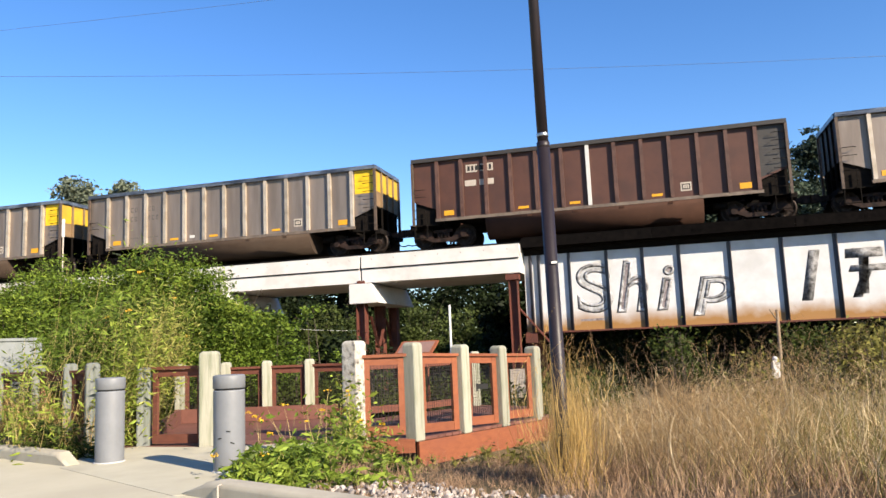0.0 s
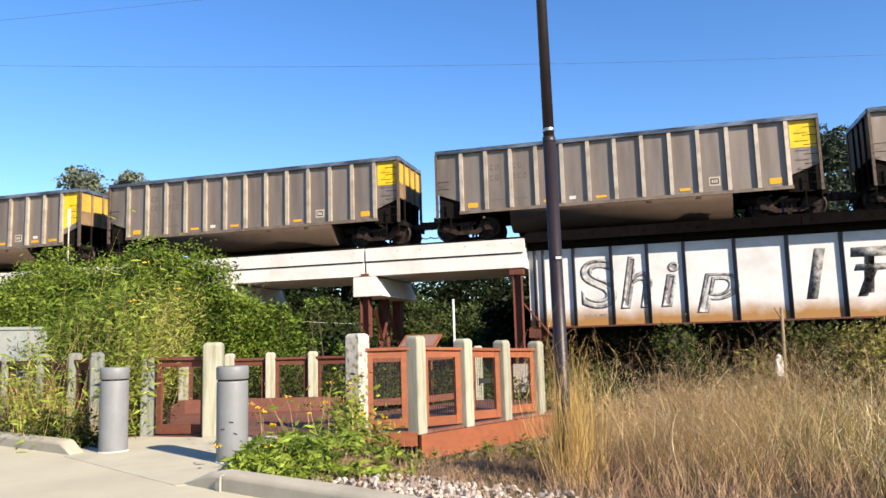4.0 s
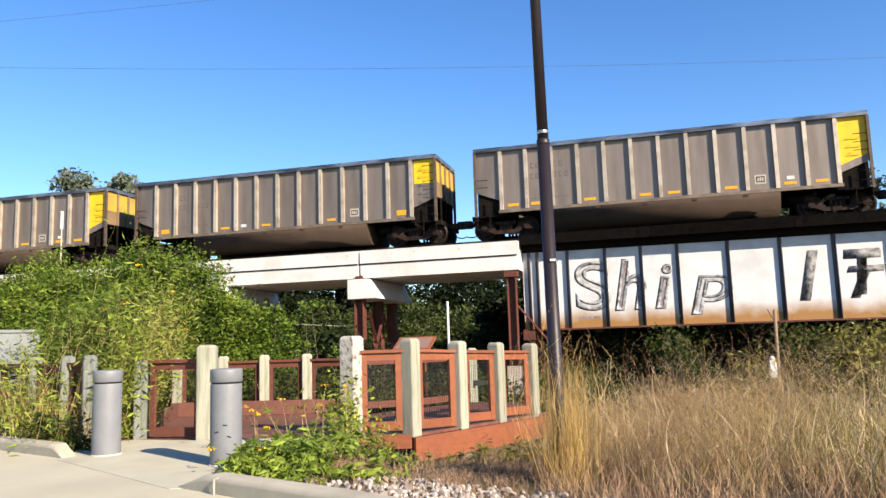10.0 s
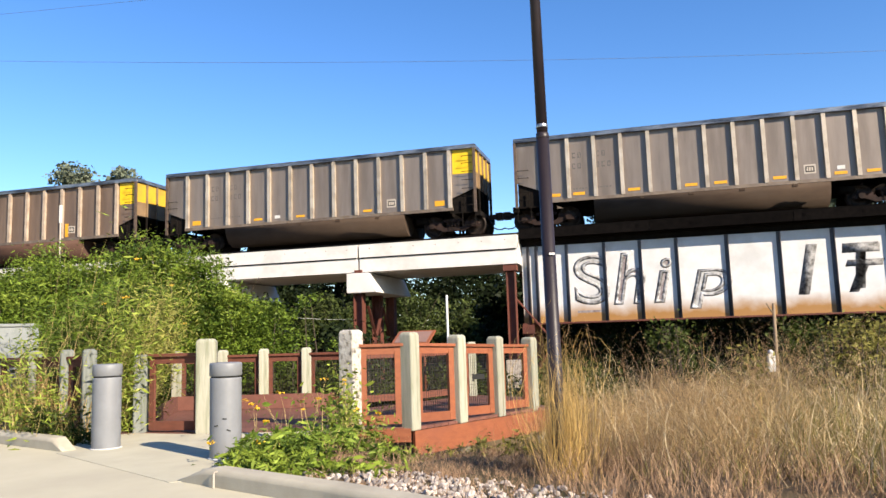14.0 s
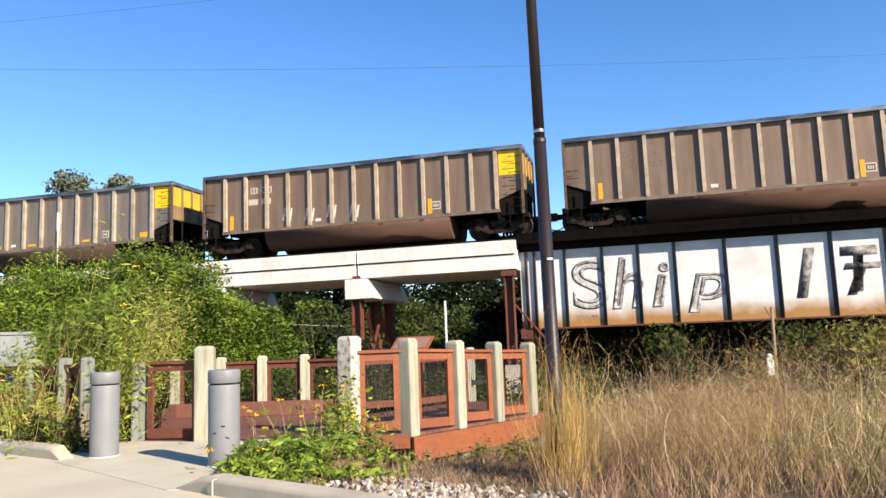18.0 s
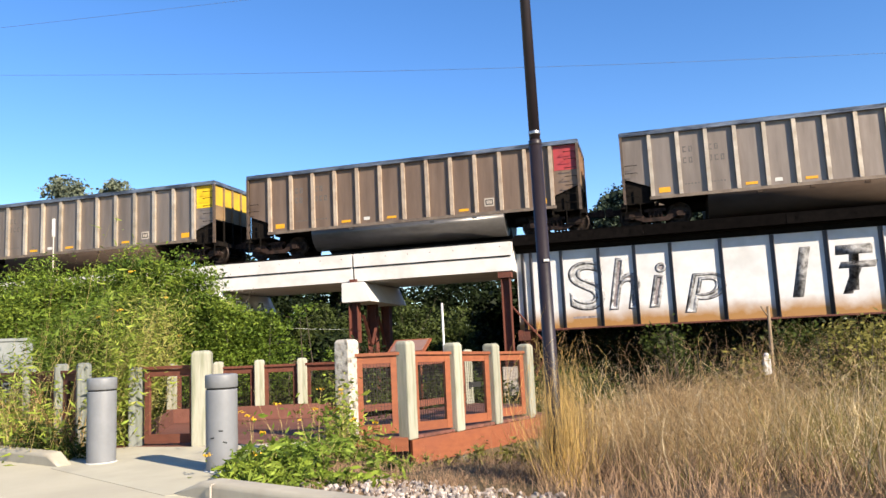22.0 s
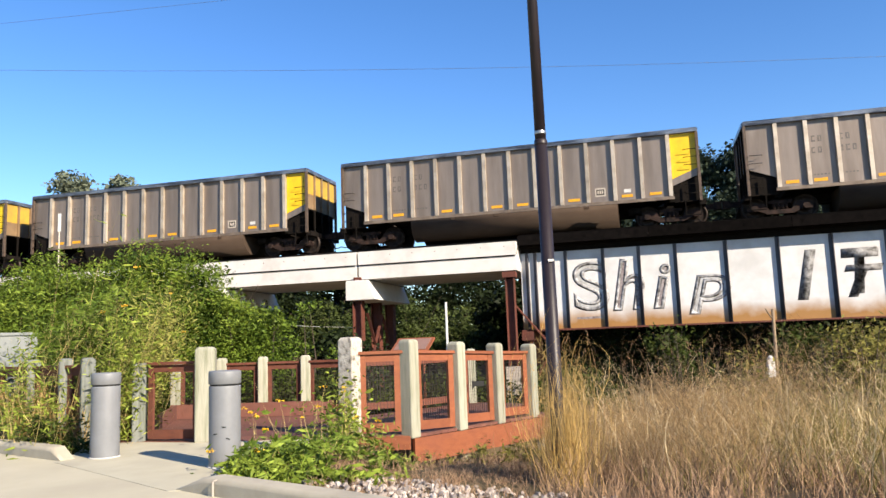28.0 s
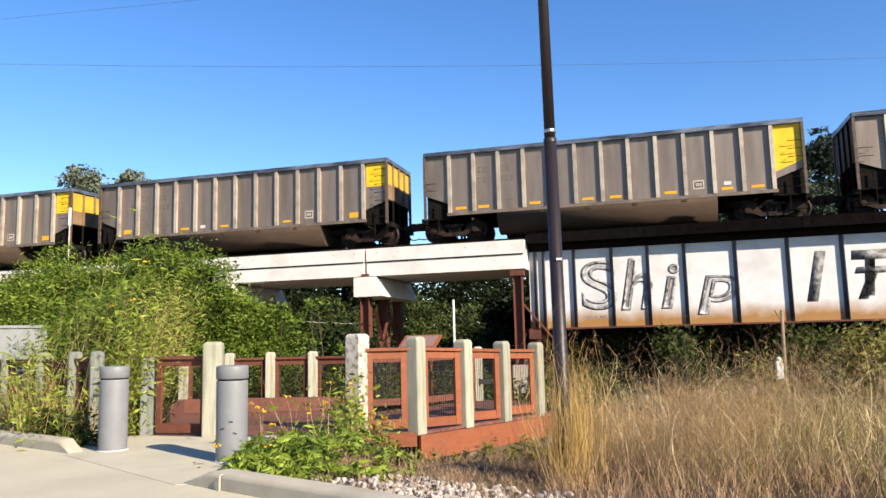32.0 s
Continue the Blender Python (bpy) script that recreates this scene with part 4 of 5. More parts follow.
        n = 14
        rings = []
        for x in (-4.22, 4.18):
            rings.append([bm.verts.new((x, s * (0.80 - 0.765 * math.cos(math.pi * i / n)), 0.97 - 0.82 * math.sin(math.pi * i / n))) for i in range(n + 1)])
        for i in range(n):
            bm.faces.new((rings[0][i], rings[0][i + 1], rings[1][i + 1], rings[1][i])).smooth = True
        bm.faces.new(rings[0]), bm.faces.new(rings[1][::-1])
        bm.faces.new((rings[0][0], rings[1][0], rings[1][-1], rings[0][-1]))
        bmesh.ops.recalc_face_normals(bm, faces=bm.faces)
        part("tub", bm, tub, t, "rounded tub bottom between the trucks")
        for x in (-2.4, -0.6, 1.2, 3.0):
            part("tub_band", box(B(), x - 0.09, x + 0.09, s * 1.555, s * 1.575, 0.88, 0.955) if s > 0 else box(B(), x - 0.09, x + 0.09, -1.575, -1.555, 0.88, 0.955), tub, t)
    # ends: upright plate above, slope sheet below
    for e in (-1, 1):
        lo, hi = sorted((e * (HALF - 0.03), e * (HALF - 0.05)))
        # rear plates and posts take dark colours: that end's shade is painted in
        part("end_sheet", box(B(), lo, hi, -1.5, 1.5, 1.95, 3.52), M["end_tan"] if e > 0 and style != "brown" else sheet if e > 0 else M["endgrey"] if style == "grey" else M["darksteel"], t)
        # added dark board, stands in for the shade under the slope sheet
        part("shade_bulkhead", box(B(), e * 6.0 - 0.02, e * 6.0 + 0.02, -1.42, 1.42, 0.90, 1.38), M["darksteel"], t)
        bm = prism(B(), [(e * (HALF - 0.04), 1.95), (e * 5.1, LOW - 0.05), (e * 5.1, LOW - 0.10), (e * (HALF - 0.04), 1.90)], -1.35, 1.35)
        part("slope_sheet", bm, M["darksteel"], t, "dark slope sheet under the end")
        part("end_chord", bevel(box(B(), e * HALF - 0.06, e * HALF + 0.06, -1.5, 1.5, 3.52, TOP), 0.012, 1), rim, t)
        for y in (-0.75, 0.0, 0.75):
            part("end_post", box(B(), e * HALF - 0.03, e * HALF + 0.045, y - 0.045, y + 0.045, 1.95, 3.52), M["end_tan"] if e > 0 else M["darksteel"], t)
            # lower struts are blackened with the shade below the end
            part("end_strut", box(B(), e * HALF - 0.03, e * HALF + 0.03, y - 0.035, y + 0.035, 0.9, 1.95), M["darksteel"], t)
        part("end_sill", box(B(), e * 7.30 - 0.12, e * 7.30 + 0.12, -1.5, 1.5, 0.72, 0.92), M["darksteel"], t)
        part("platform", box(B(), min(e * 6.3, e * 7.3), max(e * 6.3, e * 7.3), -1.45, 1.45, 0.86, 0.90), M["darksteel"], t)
        bm = B()
        box(bm, min(e * 7.3, e * 7.78), max(e * 7.3, e * 7.78), -0.10, 0.10, 0.72, 0.92)
        box(bm, min(e * 7.78, e * 8.07), max(e * 7.78, e * 8.07), -0.17, 0.17, 0.68, 0.98)
        part("coupler", bevel(bm, 0.02, 1), M["truck"], t)
        bm = B()
        pts = [(e * 7.42, 0.3, 0.72), (e * 7.55, 0.3, 0.45), (e * 7.75, 0.27, 0.33), (e * 7.95, 0.22, 0.31), (e * 8.09, 0.18, 0.36)]
        for a, b in zip(pts, pts[1:]):
            rod(bm, a, b, 0.025, 0.025, 8)
        part("brake_hose", bm, M["gap"], t)
        if end != "plain" and e > 0:
            paint = M["red"] if end == "red" else M["end_yellow"] if end == "square" else M["end_dust"]
            for y0, y1 in ((-1.48, -0.80), (-0.70, -0.05), (0.05, 0.70), (0.80, 1.48)):
                part("end_paint", box(B(), e * HALF - 0.0295, e * HALF - 0.025, y0, y1, 2.60, 3.5), paint, t, "painted end plate")
        # truck
        tr = part("truck", B(), M["truck"], t)
        tr.data = TRUCK_MESH
        tr.matrix_basis = pose(e * 6.15, 0, 0)
        for x in (-0.89, 0.89):
            w = new("wheelset", WHEEL_MESH)
            w.parent, w.matrix_basis = tr, pose(x, 0, 0.455)
    part("centre_sill", box(B(), -7.3, 7.3, -0.22, 0.22, 0.62, 0.95), M["darksteel"], t)
    part("floor_sheet", box(B(), -5.2, 5.2, -1.5, 1.5, 0.96, 1.0), M["darksteel"], t)
    part("brake_cylinder", rod(B(), (4.55, -0.9, 0.72), (5.05, -0.9, 0.72), 0.14, 0.14, 12), M["darksteel"], t)
    # lettering as plain bars, reflectors and plates, on the near side
    if style == "brown":
        part("plate_mark", bars(-4.95, 2.93, (0.48, 0.52), 0.32, 0.14), M["plate"], t, "pale lettering plate")
        part("plate_mark", bars(-5.02, 2.36, (0.48, 0.60), 0.24, 0.14), M["plate"], t, "pale lettering plate")
        part("lettering", bars(-4.88, 2.99, (0.10, 0.10, 0.36, 0.10, 0.10), 0.2, 0.06), M["gap"], t).matrix_basis = pose(0, -0.004, 0)
    elif style == "tan" and "scrawled" in label:
        part("plate_mark", bars(-4.95, 2.72, (0.36, 0.46), 0.28, 0.22), M["plate"], t, "pale lettering plate")
        part("plate_mark", bars(-5.05, 2.22, (0.46, 0.46), 0.26, 0.18), M["plate"], t, "pale lettering plate")
        part("lettering", bars(-4.9, 2.77, (0.08, 0.08, 0.46, 0.10, 0.08), 0.18, 0.07), M["stencil"], t).matrix_basis = pose(0, -0.004, 0)
    else:
        for x, z, n in ((-4.98, 2.70, 2), (-4.05, 2.70, 2), (-5.0, 2.27, 2), (-4.07, 2.27, 3), (-5.0, 1.45, 5), (-4.07, 1.45, 5)):
            small = z < 2
            bm = bars(x, z, (0.07 if small else 0.13,) * n, 0.05 if small else 0.05, 0.05 if small else 0.09)
            if not small:
                for k in range(n):
                    box(bm, x + 0.22 * k, x + 0.045 + 0.22 * k, -1.4665, -1.461, z + 0.0505, z + 0.23)
                    box(bm, x + 0.0455 + 0.22 * k, x + 0.13 + 0.22 * k, -1.4665, -1.461, z + 0.18, z + 0.23)
                    if (k + n) % 2:
                        box(bm, x + 0.09 + 0.22 * k, x + 0.13 + 0.22 * k, -1.4665, -1.461, z + 0.0505, z + 0.1795)
            part("lettering", bm, M["stencil"], t, "faded dark stencilled marks")
    if style == "tan" and end != "red":
        for x in (-5.98, 3.25):
            part("reflector", box(B(), x, x + 0.17, -1.472, -1.461, LOW + 0.12, LOW + 0.75), M["orange"], t, "upright orange reflector strip")
        bm = B()
        for x, z in ((-3.35, 1.70), (-2.30, 1.62), (-1.27, 1.68), (-0.22, 1.60)):
            m = Matrix.Translation((x, 0, z)) @ pose(0, 0, 0, 0, 9, 0)
            box(bm, 0.0, 0.08, -1.467, -1.461, -0.28, 0.26, m), box(bm, 0.32, 0.40, -1.467, -1.461, -0.26, 0.28, m), box(bm, 0.08, 0.32, -1.467, -1.461, -0.06, 0.03, m)
        if end == "square" and "scrawled" in label:
            part("chalk_mark", bm, M["white"], t, "pale scrawled graffiti")
            part("chalk_mark", bars(-2.0, 0.62, (0.12, 0.26, 0.1, 0.32, 0.24, 0.16), 0.2, 0.04), M["white"], t, "pale scrawled graffiti").matrix_basis = pose(0, 0.06, 0)
        else:
            bm.free()
    else:
        xs = {"square": ((-5.95, 0.42, 0.20), (-2.85, 0.42, 0.10), (-0.80, 0.42, 0.10), (2.33, 0.40, 0.10), (5.50, 0.42, 0.22)),
              "full": ((-5.95, 0.45, 0.12), (-5.0, 0.45, 0.12), (-2.9, 0.45, 0.11), (-0.8, 0.45, 0.11), (0.25, 0.45, 0.11), (2.3, 0.45, 0.11), (4.35, 0.42, 0.11), (5.4, 0.45, 0.11))}
        for x, w, h in xs["full" if end == "full" else "square"]:
            part("reflector", box(B(), x, x + w, -1.472, -1.461, LOW + 0.17, LOW + 0.17 + h), M["orange"], t, "orange reflector strip")
    xb = 3.40 if end != "full" else 3.35
    part("plate_mark", box(B(), xb, xb + 0.40, -1.4665, -1.461, LOW + 0.28, LOW + 0.62), M["plate"], t, "pale boxed mark")
    part("lettering", box(B(), xb + 0.05, xb + 0.35, -1.4705, -1.467, LOW + 0.34, LOW + 0.56), M["gap"], t)
    part("lettering", bars(xb + 0.09, LOW + 0.38, (0.06, 0.06, 0.06), 0.14, 0.02), M["plate"], t).matrix_basis = pose(0, -0.0085, 0)
    part("plate_mark", box(B(), -1.83 if end != "full" else 4.45, (-1.83 if end != "full" else 4.45) + 0.26, -1.468, -1.461, LOW + 0.2 + (0.16 if end == "full" else 0), LOW + 0.33 + (0.16 if end == "full" else 0)), M["white"], t, "small white data plate")
    return t


STYLE = {0: ("grey", "square"), 1: ("brown", "plain"), 5: ("grey", "full"), 6: ("grey", "full"), 8: ("grey", "full"), 10: ("tan", "square"), 11: ("tan", "square", "scrawled"),
         13: ("tan", "red"), 15: ("grey", "full"), 16: ("grey", "full"), 17: ("grey", "full"), 18: ("grey", "full")}
WORDS = {("grey", "square"): "dusty grey ribbed coal car with a square yellow end panel",
         ("grey", "full"): "dusty grey ribbed coal car with a deep yellow end panel",
         ("brown", "plain"): "oxide brown ribbed coal car with one white rib",
         ("tan", "square"): "brown-dusted ribbed coal car with upright orange strips and a yellow end",
         ("tan", "square", "scrawled"): "brown-dusted ribbed coal car scrawled with pale graffiti, yellow end",
         ("tan", "red"): "brown-dusted ribbed coal car with a faded red end panel"}
CARS, MASTER = [], {}
for k in range(22):
    key = STYLE.get(k, ("grey", "square"))
    if key not in MASTER:
        MASTER[key] = coal_car(key[0], key[1], WORDS[key])
        CARS.append(MASTER[key])
    else:
        CARS.append(copy_thing(MASTER[key], Matrix()))


# ---- plants ----
def blob_points(rng, n, c, r, clump=0.30, per=80, shell=0.45, flat=0.6):
    """Leaf places: small clumps scattered through the outer part of an uneven mound."""
    c, r = np.array(c), np.array(r)
    k = max(1, n // per)
    d = rng.normal(size=(k, 3))
    d /= np.linalg.norm(d, axis=1)[:, None]
    lump = np.array([0.78 + 0.5 * noise.noise(Vector(v * 2.1) + Vector(c)) for v in d])[:, None]
    rad = (shell + (1 - shell) * rng.random((k, 1)) ** 0.5) * lump
    cc = c + d * r * rad
    pts = np.repeat(cc, per, 0) + rng.normal(size=(k * per, 3)) * clump * np.array([1, 1, flat])
    return pts


def shrub(label, mounds, size, material, seed, density=420, stems=14, clump=0.30, name="shrub", elong=1.8):
    rng = np.random.default_rng(seed)
    t = thing(name, label, "shrub")
    pts = []
    bm = B()
    for (x, y, z, rx, ry, rz) in mounds:
        area = rx * ry + rx * rz + ry * rz
        pts.append(blob_points(rng, int(density * area * 4), (x, y, z), (rx, ry, rz), clump))
        for i in range(stems):
            g = (x + rng.normal() * rx * 0.25, y + rng.normal() * ry * 0.25)
            a = Vector((g[0], g[1], land(*g) - 0.05))
            b = Vector((x + rng.normal() * rx * 0.5, y + rng.normal() * ry * 0.5, z + rz * (0.2 + 0.6 * rng.random())))
            m = (a + b) / 2 + Vector(rng.normal(size=3) * 0.15)
            rod(bm, a, m, 0.022, 0.015, 5, False), rod(bm, m, b, 0.015, 0.005, 5, False)
    pts = np.concatenate(pts)
    pts = pts[pts[:, 2] > -1.5]
    ob = new("foliage", leaf_mesh("foliage", pts, size, material, rng, elong))
    ob.parent = t
    tagged(part("stem", bm, M["bark"], t), kind="stuff")
    return t


def tree(x, y, h, spread, seed, material, label, size=0.22, n=9000, crown_low=0.35):
    rng = np.random.default_rng(seed)
    g = land(x, y)
    t = thing("tree", label, "tree", pose(x, y, g), group="trees behind the bridge")
    bm = B()
    prev, r = Vector((0, 0, -0.3)), 0.035 * h ** 0.9
    trunk = [prev]
    for i in range(1, 7):
        p = Vector((rng.normal() * 0.12 * i * 0.4, rng.normal() * 0.12 * i * 0.4, h * 0.75 * i / 6))
        rod(bm, prev, p, r * (1 - (i - 1) / 8), r * (1 - i / 8), 9, False)
        trunk.append(p)
        prev = p
    part("trunk", bm, M["bark"], t)
    pts = []
    limbs = 22
    for i in range(limbs):
        f = crown_low + (1 - crown_low) * (i + rng.random()) / limbs
        a = trunk[min(5, int(f * 6 * 0.8) + 1)]
        ang = i * 2.4 + rng.normal() * 0.4
        reach = spread * (0.55 + 0.5 * rng.random()) * math.sin(math.pi * min(0.97, (f - crown_low) / (1 - crown_low) * 0.75 + 0.22))
        b = Vector((math.cos(ang) * reach, math.sin(ang) * reach, h * (f * 0.92 + 0.04 + 0.03 * rng.normal())))
        mid = (a + b) / 2 + Vector((0, 0, 0.05 * h))
        bm = rod(rod(B(), a, mid, r * 0.28, r * 0.16, 6, False), mid, b, r * 0.16, r * 0.05, 6, False)
        part("limb", bm, M["bark"], t)
        c = (0.3 * np.array(mid) + 0.7 * np.array(b))
        q = spread * (0.38 + 0.18 * rng.random())
        pts.append(blob_points(rng, n // limbs, c, (q, q, q * 0.72), clump=size * 1.5, per=30, shell=0.25))
    ob = new("crown", leaf_mesh("crown", np.concatenate(pts), size, material, rng, elong=1.5))
    ob.parent = t
    return t


# thicket beside the boardwalk
shrub("dense green leafy thicket higher than the railing beside the boardwalk", [(-10.6, 17.2, 1.6, 1.9, 1.4, 1.75), (-8.6, 16.9, 1.75, 1.7, 1.3, 1.75), (-9.6, 16.0, 1.0, 1.8, 1.0, 1.2), (-12.5, 18.5, 1.6, 2.0, 1.6, 1.8), (-9.8, 18.2, 2.1, 1.9, 1.0, 1.5), (-7.6, 17.8, 2.2, 1.4, 0.9, 1.5)], 0.033, M["leaf"], 11, clump=0.20, density=1550, elong=2.2)
shrub("dense green leafy thicket with a rounded top beside the railing", [(-6.7, 16.8, 1.9, 1.5, 1.3, 1.85), (-5.5, 16.6, 1.6, 1.3, 1.2, 1.45), (-4.5, 16.7, 1.0, 1.1, 1.0, 1.05), (-4.8, 16.8, 1.55, 0.8, 0.8, 0.95), (-6.4, 15.7, 0.9, 1.5, 0.8, 1.2), (-7.6, 15.6, 0.8, 1.2, 0.8, 1.2)], 0.031, M["leaf"], 12, clump=0.19, density=1700, elong=2.2)
# second, lighter leaf layer: the thicket's sunlit highlights as colour
shrub("lighter shoots over the thicket's outside, sunlight put into their colour", [(-10.6, 17.1, 1.7, 1.95, 1.5, 1.8), (-8.6, 16.8, 1.8, 1.75, 1.4, 1.8), (-6.7, 16.7, 1.95, 1.55, 1.4, 1.9), (-5.5, 16.5, 1.65, 1.35, 1.3, 1.5), (-4.7, 16.6, 1.4, 1.0, 1.0, 1.1), (-9.7, 18.0, 2.2, 1.9, 1.0, 1.55), (-7.6, 17.6, 2.3, 1.4, 0.9, 1.5)], 0.023, M["leaf_tip"], 75, density=560, clump=0.13, stems=2, elong=3.4)
shrub("leafy sprigs reaching out of the thicket's side", [(-3.75, 16.6, 1.75, 0.4, 0.3, 0.35), (-3.3, 16.6, 1.95, 0.45, 0.25, 0.22), (-2.95, 16.6, 2.15, 0.3, 0.2, 0.14), (-3.3, 16.7, 1.25, 0.4, 0.3, 0.25), (-2.4, 16.9, 1.0, 0.25, 0.25, 0.4), (-1.75, 16.8, 1.0, 0.22, 0.2, 0.35)], 0.045, M["leaf_weed"], 34, density=210, clump=0.12, stems=1)
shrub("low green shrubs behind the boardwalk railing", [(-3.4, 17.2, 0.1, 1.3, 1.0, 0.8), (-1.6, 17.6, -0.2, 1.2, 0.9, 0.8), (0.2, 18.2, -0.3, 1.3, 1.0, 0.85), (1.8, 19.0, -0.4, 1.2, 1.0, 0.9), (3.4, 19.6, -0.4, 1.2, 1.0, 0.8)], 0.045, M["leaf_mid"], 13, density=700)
shrub("leafy shrub spilling over the railing by the bollard", [(-5.5, 12.3, 1.2, 0.45, 0.4, 0.75), (-5.8, 12.8, 1.3, 0.6, 0.5, 0.9)], 0.028, M["leaf"], 14, density=1300, clump=0.14, stems=3, elong=3.4)
shrub("pale green willowy shrub among tall weeds", [(-5.95, 12.9, 1.15, 0.4, 0.4, 0.9), (-6.5, 14.6, 1.5, 0.6, 0.5, 1.2), (-6.0, 13.8, 1.7, 0.5, 0.5, 0.9)], 0.030, M["leaf"], 15, density=900, clump=0.2, elong=3.4)
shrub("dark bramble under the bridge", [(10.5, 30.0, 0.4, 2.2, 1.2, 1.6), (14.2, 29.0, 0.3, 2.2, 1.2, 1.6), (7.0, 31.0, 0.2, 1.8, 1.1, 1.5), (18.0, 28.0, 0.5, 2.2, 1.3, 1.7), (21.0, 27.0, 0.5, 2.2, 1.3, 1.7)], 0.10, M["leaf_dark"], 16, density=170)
# stands in the open; its dark leaves carry painted shade
shrub("dark leafy shrub before the concrete span, shade put into its leaves", [(-5.6, 21.5, 1.2, 1.6, 1.0, 1.4), (-3.2, 22.5, 0.6, 1.3, 1.0, 1.2), (-8.0, 22.0, 1.6, 1.6, 1.0, 1.6)], 0.08, M["leaf_dark"], 19, density=330)
shrub("olive leafy weeds standing in the dry grass", [(6.95, 13.0, 0.65, 0.45, 0.4, 0.7), (7.9, 13.6, 0.7, 0.5, 0.5, 0.85), (8.7, 14.2, 0.65, 0.8, 0.6, 0.9), (7.4, 12.0, 0.2, 0.5, 0.5, 0.6), (5.6, 14.2, 0.2, 0.4, 0.4, 0.6)], 0.035, M["leaf_olive"], 30, density=330, clump=0.22, elong=3.2)
# sunlit spot; the darkened leaf supplies the bush's shade
shrub("small green bush before the girder, shade put into its leaves", [(6.05, 20.5, 1.05, 0.5, 0.4, 0.45), (6.6, 21.0, 0.4, 0.6, 0.5, 0.7)], 0.06, M["leaf_mid"], 36, density=260)
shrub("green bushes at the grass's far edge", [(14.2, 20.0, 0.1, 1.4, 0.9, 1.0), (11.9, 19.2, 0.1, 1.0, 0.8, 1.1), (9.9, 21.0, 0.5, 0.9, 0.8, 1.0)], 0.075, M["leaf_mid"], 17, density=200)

# woods behind the bridge
for i, (x, y, h, sp, m_) in enumerate((
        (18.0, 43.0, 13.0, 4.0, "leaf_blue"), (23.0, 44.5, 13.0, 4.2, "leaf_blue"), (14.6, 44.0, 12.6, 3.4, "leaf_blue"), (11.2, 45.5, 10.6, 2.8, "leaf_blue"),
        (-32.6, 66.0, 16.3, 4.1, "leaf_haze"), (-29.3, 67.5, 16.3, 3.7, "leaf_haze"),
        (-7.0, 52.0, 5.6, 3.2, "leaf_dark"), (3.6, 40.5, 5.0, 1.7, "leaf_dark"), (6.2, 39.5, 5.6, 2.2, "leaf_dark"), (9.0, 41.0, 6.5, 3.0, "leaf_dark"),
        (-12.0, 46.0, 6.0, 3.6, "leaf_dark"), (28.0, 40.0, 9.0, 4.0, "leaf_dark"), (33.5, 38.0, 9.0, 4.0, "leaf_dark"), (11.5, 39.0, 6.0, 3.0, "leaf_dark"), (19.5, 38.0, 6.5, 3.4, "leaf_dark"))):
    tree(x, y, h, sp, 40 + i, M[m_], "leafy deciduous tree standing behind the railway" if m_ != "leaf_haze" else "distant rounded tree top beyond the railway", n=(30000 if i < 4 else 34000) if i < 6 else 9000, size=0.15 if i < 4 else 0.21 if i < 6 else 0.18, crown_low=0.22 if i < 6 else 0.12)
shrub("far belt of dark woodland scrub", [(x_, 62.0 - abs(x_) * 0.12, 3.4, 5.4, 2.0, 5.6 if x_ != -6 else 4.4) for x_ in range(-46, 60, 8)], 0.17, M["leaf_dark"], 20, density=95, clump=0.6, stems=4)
shrub("sunlit green scrub seen under the bridge", [(-2.6, 45.5, 1.6, 2.6, 1.6, 3.2), (0.9, 46.5, 1.0, 2.4, 1.5, 2.9), (-7.5, 47.0, 1.4, 3.2, 1.6, 3.2), (4.6, 44.5, 1.2, 2.6, 1.6, 3.6), (10.0, 43.0, 1.0, 3.2, 1.6, 3.2), (16.5, 41.0, 0.8, 3.2, 1.6, 3.0), (23.5, 39.0, 0.8, 3.4, 1.6, 3.0)], 0.10, M["leaf_far"], 18, density=170, clump=0.35)


def stand(x, y):
    """How tall the dry grass stands: low by the boardwalk, higher towards the outer end, in uneven patches."""
    tall = 0.74 + 0.22 * smooth((x / max(y, 1.0) - 0.24) / 0.26) + 0.42 * noise.noise(Vector((x * 0.8, y * 0.55, 5.0))) + 0.16 * noise.noise(Vector((x * 2.3, y * 2.3, 1.0)))
    return tall * (1 - 0.36 * smooth((y - 7.5) / 6))


def in_grass(x, y):
    d = kerb_dist(x, y)
    walk_off = (x + 0.48) * 0.745 - (y - 10.5) * 0.667
    return d > 0.5 and walk_off > 0.25 and x > 0.128 * y and x > 0.55 + max(0, (7.2 - y)) * 0.8


def in_dry(x, y):
    return in_grass(x, y) and (x / max(y, 1.0) < 0.40 or noise.noise(Vector((x * 3, y * 3, 7.0))) > 0.12)


def grass(name, label, n, x0, x1, y0, y1, h0, h1, width, material, seed, keep=None, lean=0.35, seg=3, bend=0.25, seed_head=0.0, category="grass"):
    rng = np.random.default_rng(seed)
    # tufts
    k = max(1, n // 14)
    cx, cy = x0 + (x1 - x0) * rng.random(k), y0 + (y1 - y0) * rng.random(k)
    ok = np.array([keep(a, b) if keep else True for a, b in zip(cx, cy)])
    cx, cy = cx[ok], cy[ok]
    hh = h0 + (h1 - h0) * rng.random(len(cx))
    if keep in (in_grass, in_dry):
        hh = hh * np.array([stand(a, b) for a, b in zip(cx, cy)])
    base, tip = [], []
    gz = np.array([land(a, b) for a, b in zip(cx, cy)])
    for _ in range(14):
        off = rng.normal(size=(len(cx), 2)) * 0.06
        b = np.stack([cx + off[:, 0], cy + off[:, 1], gz - 0.02], 1)
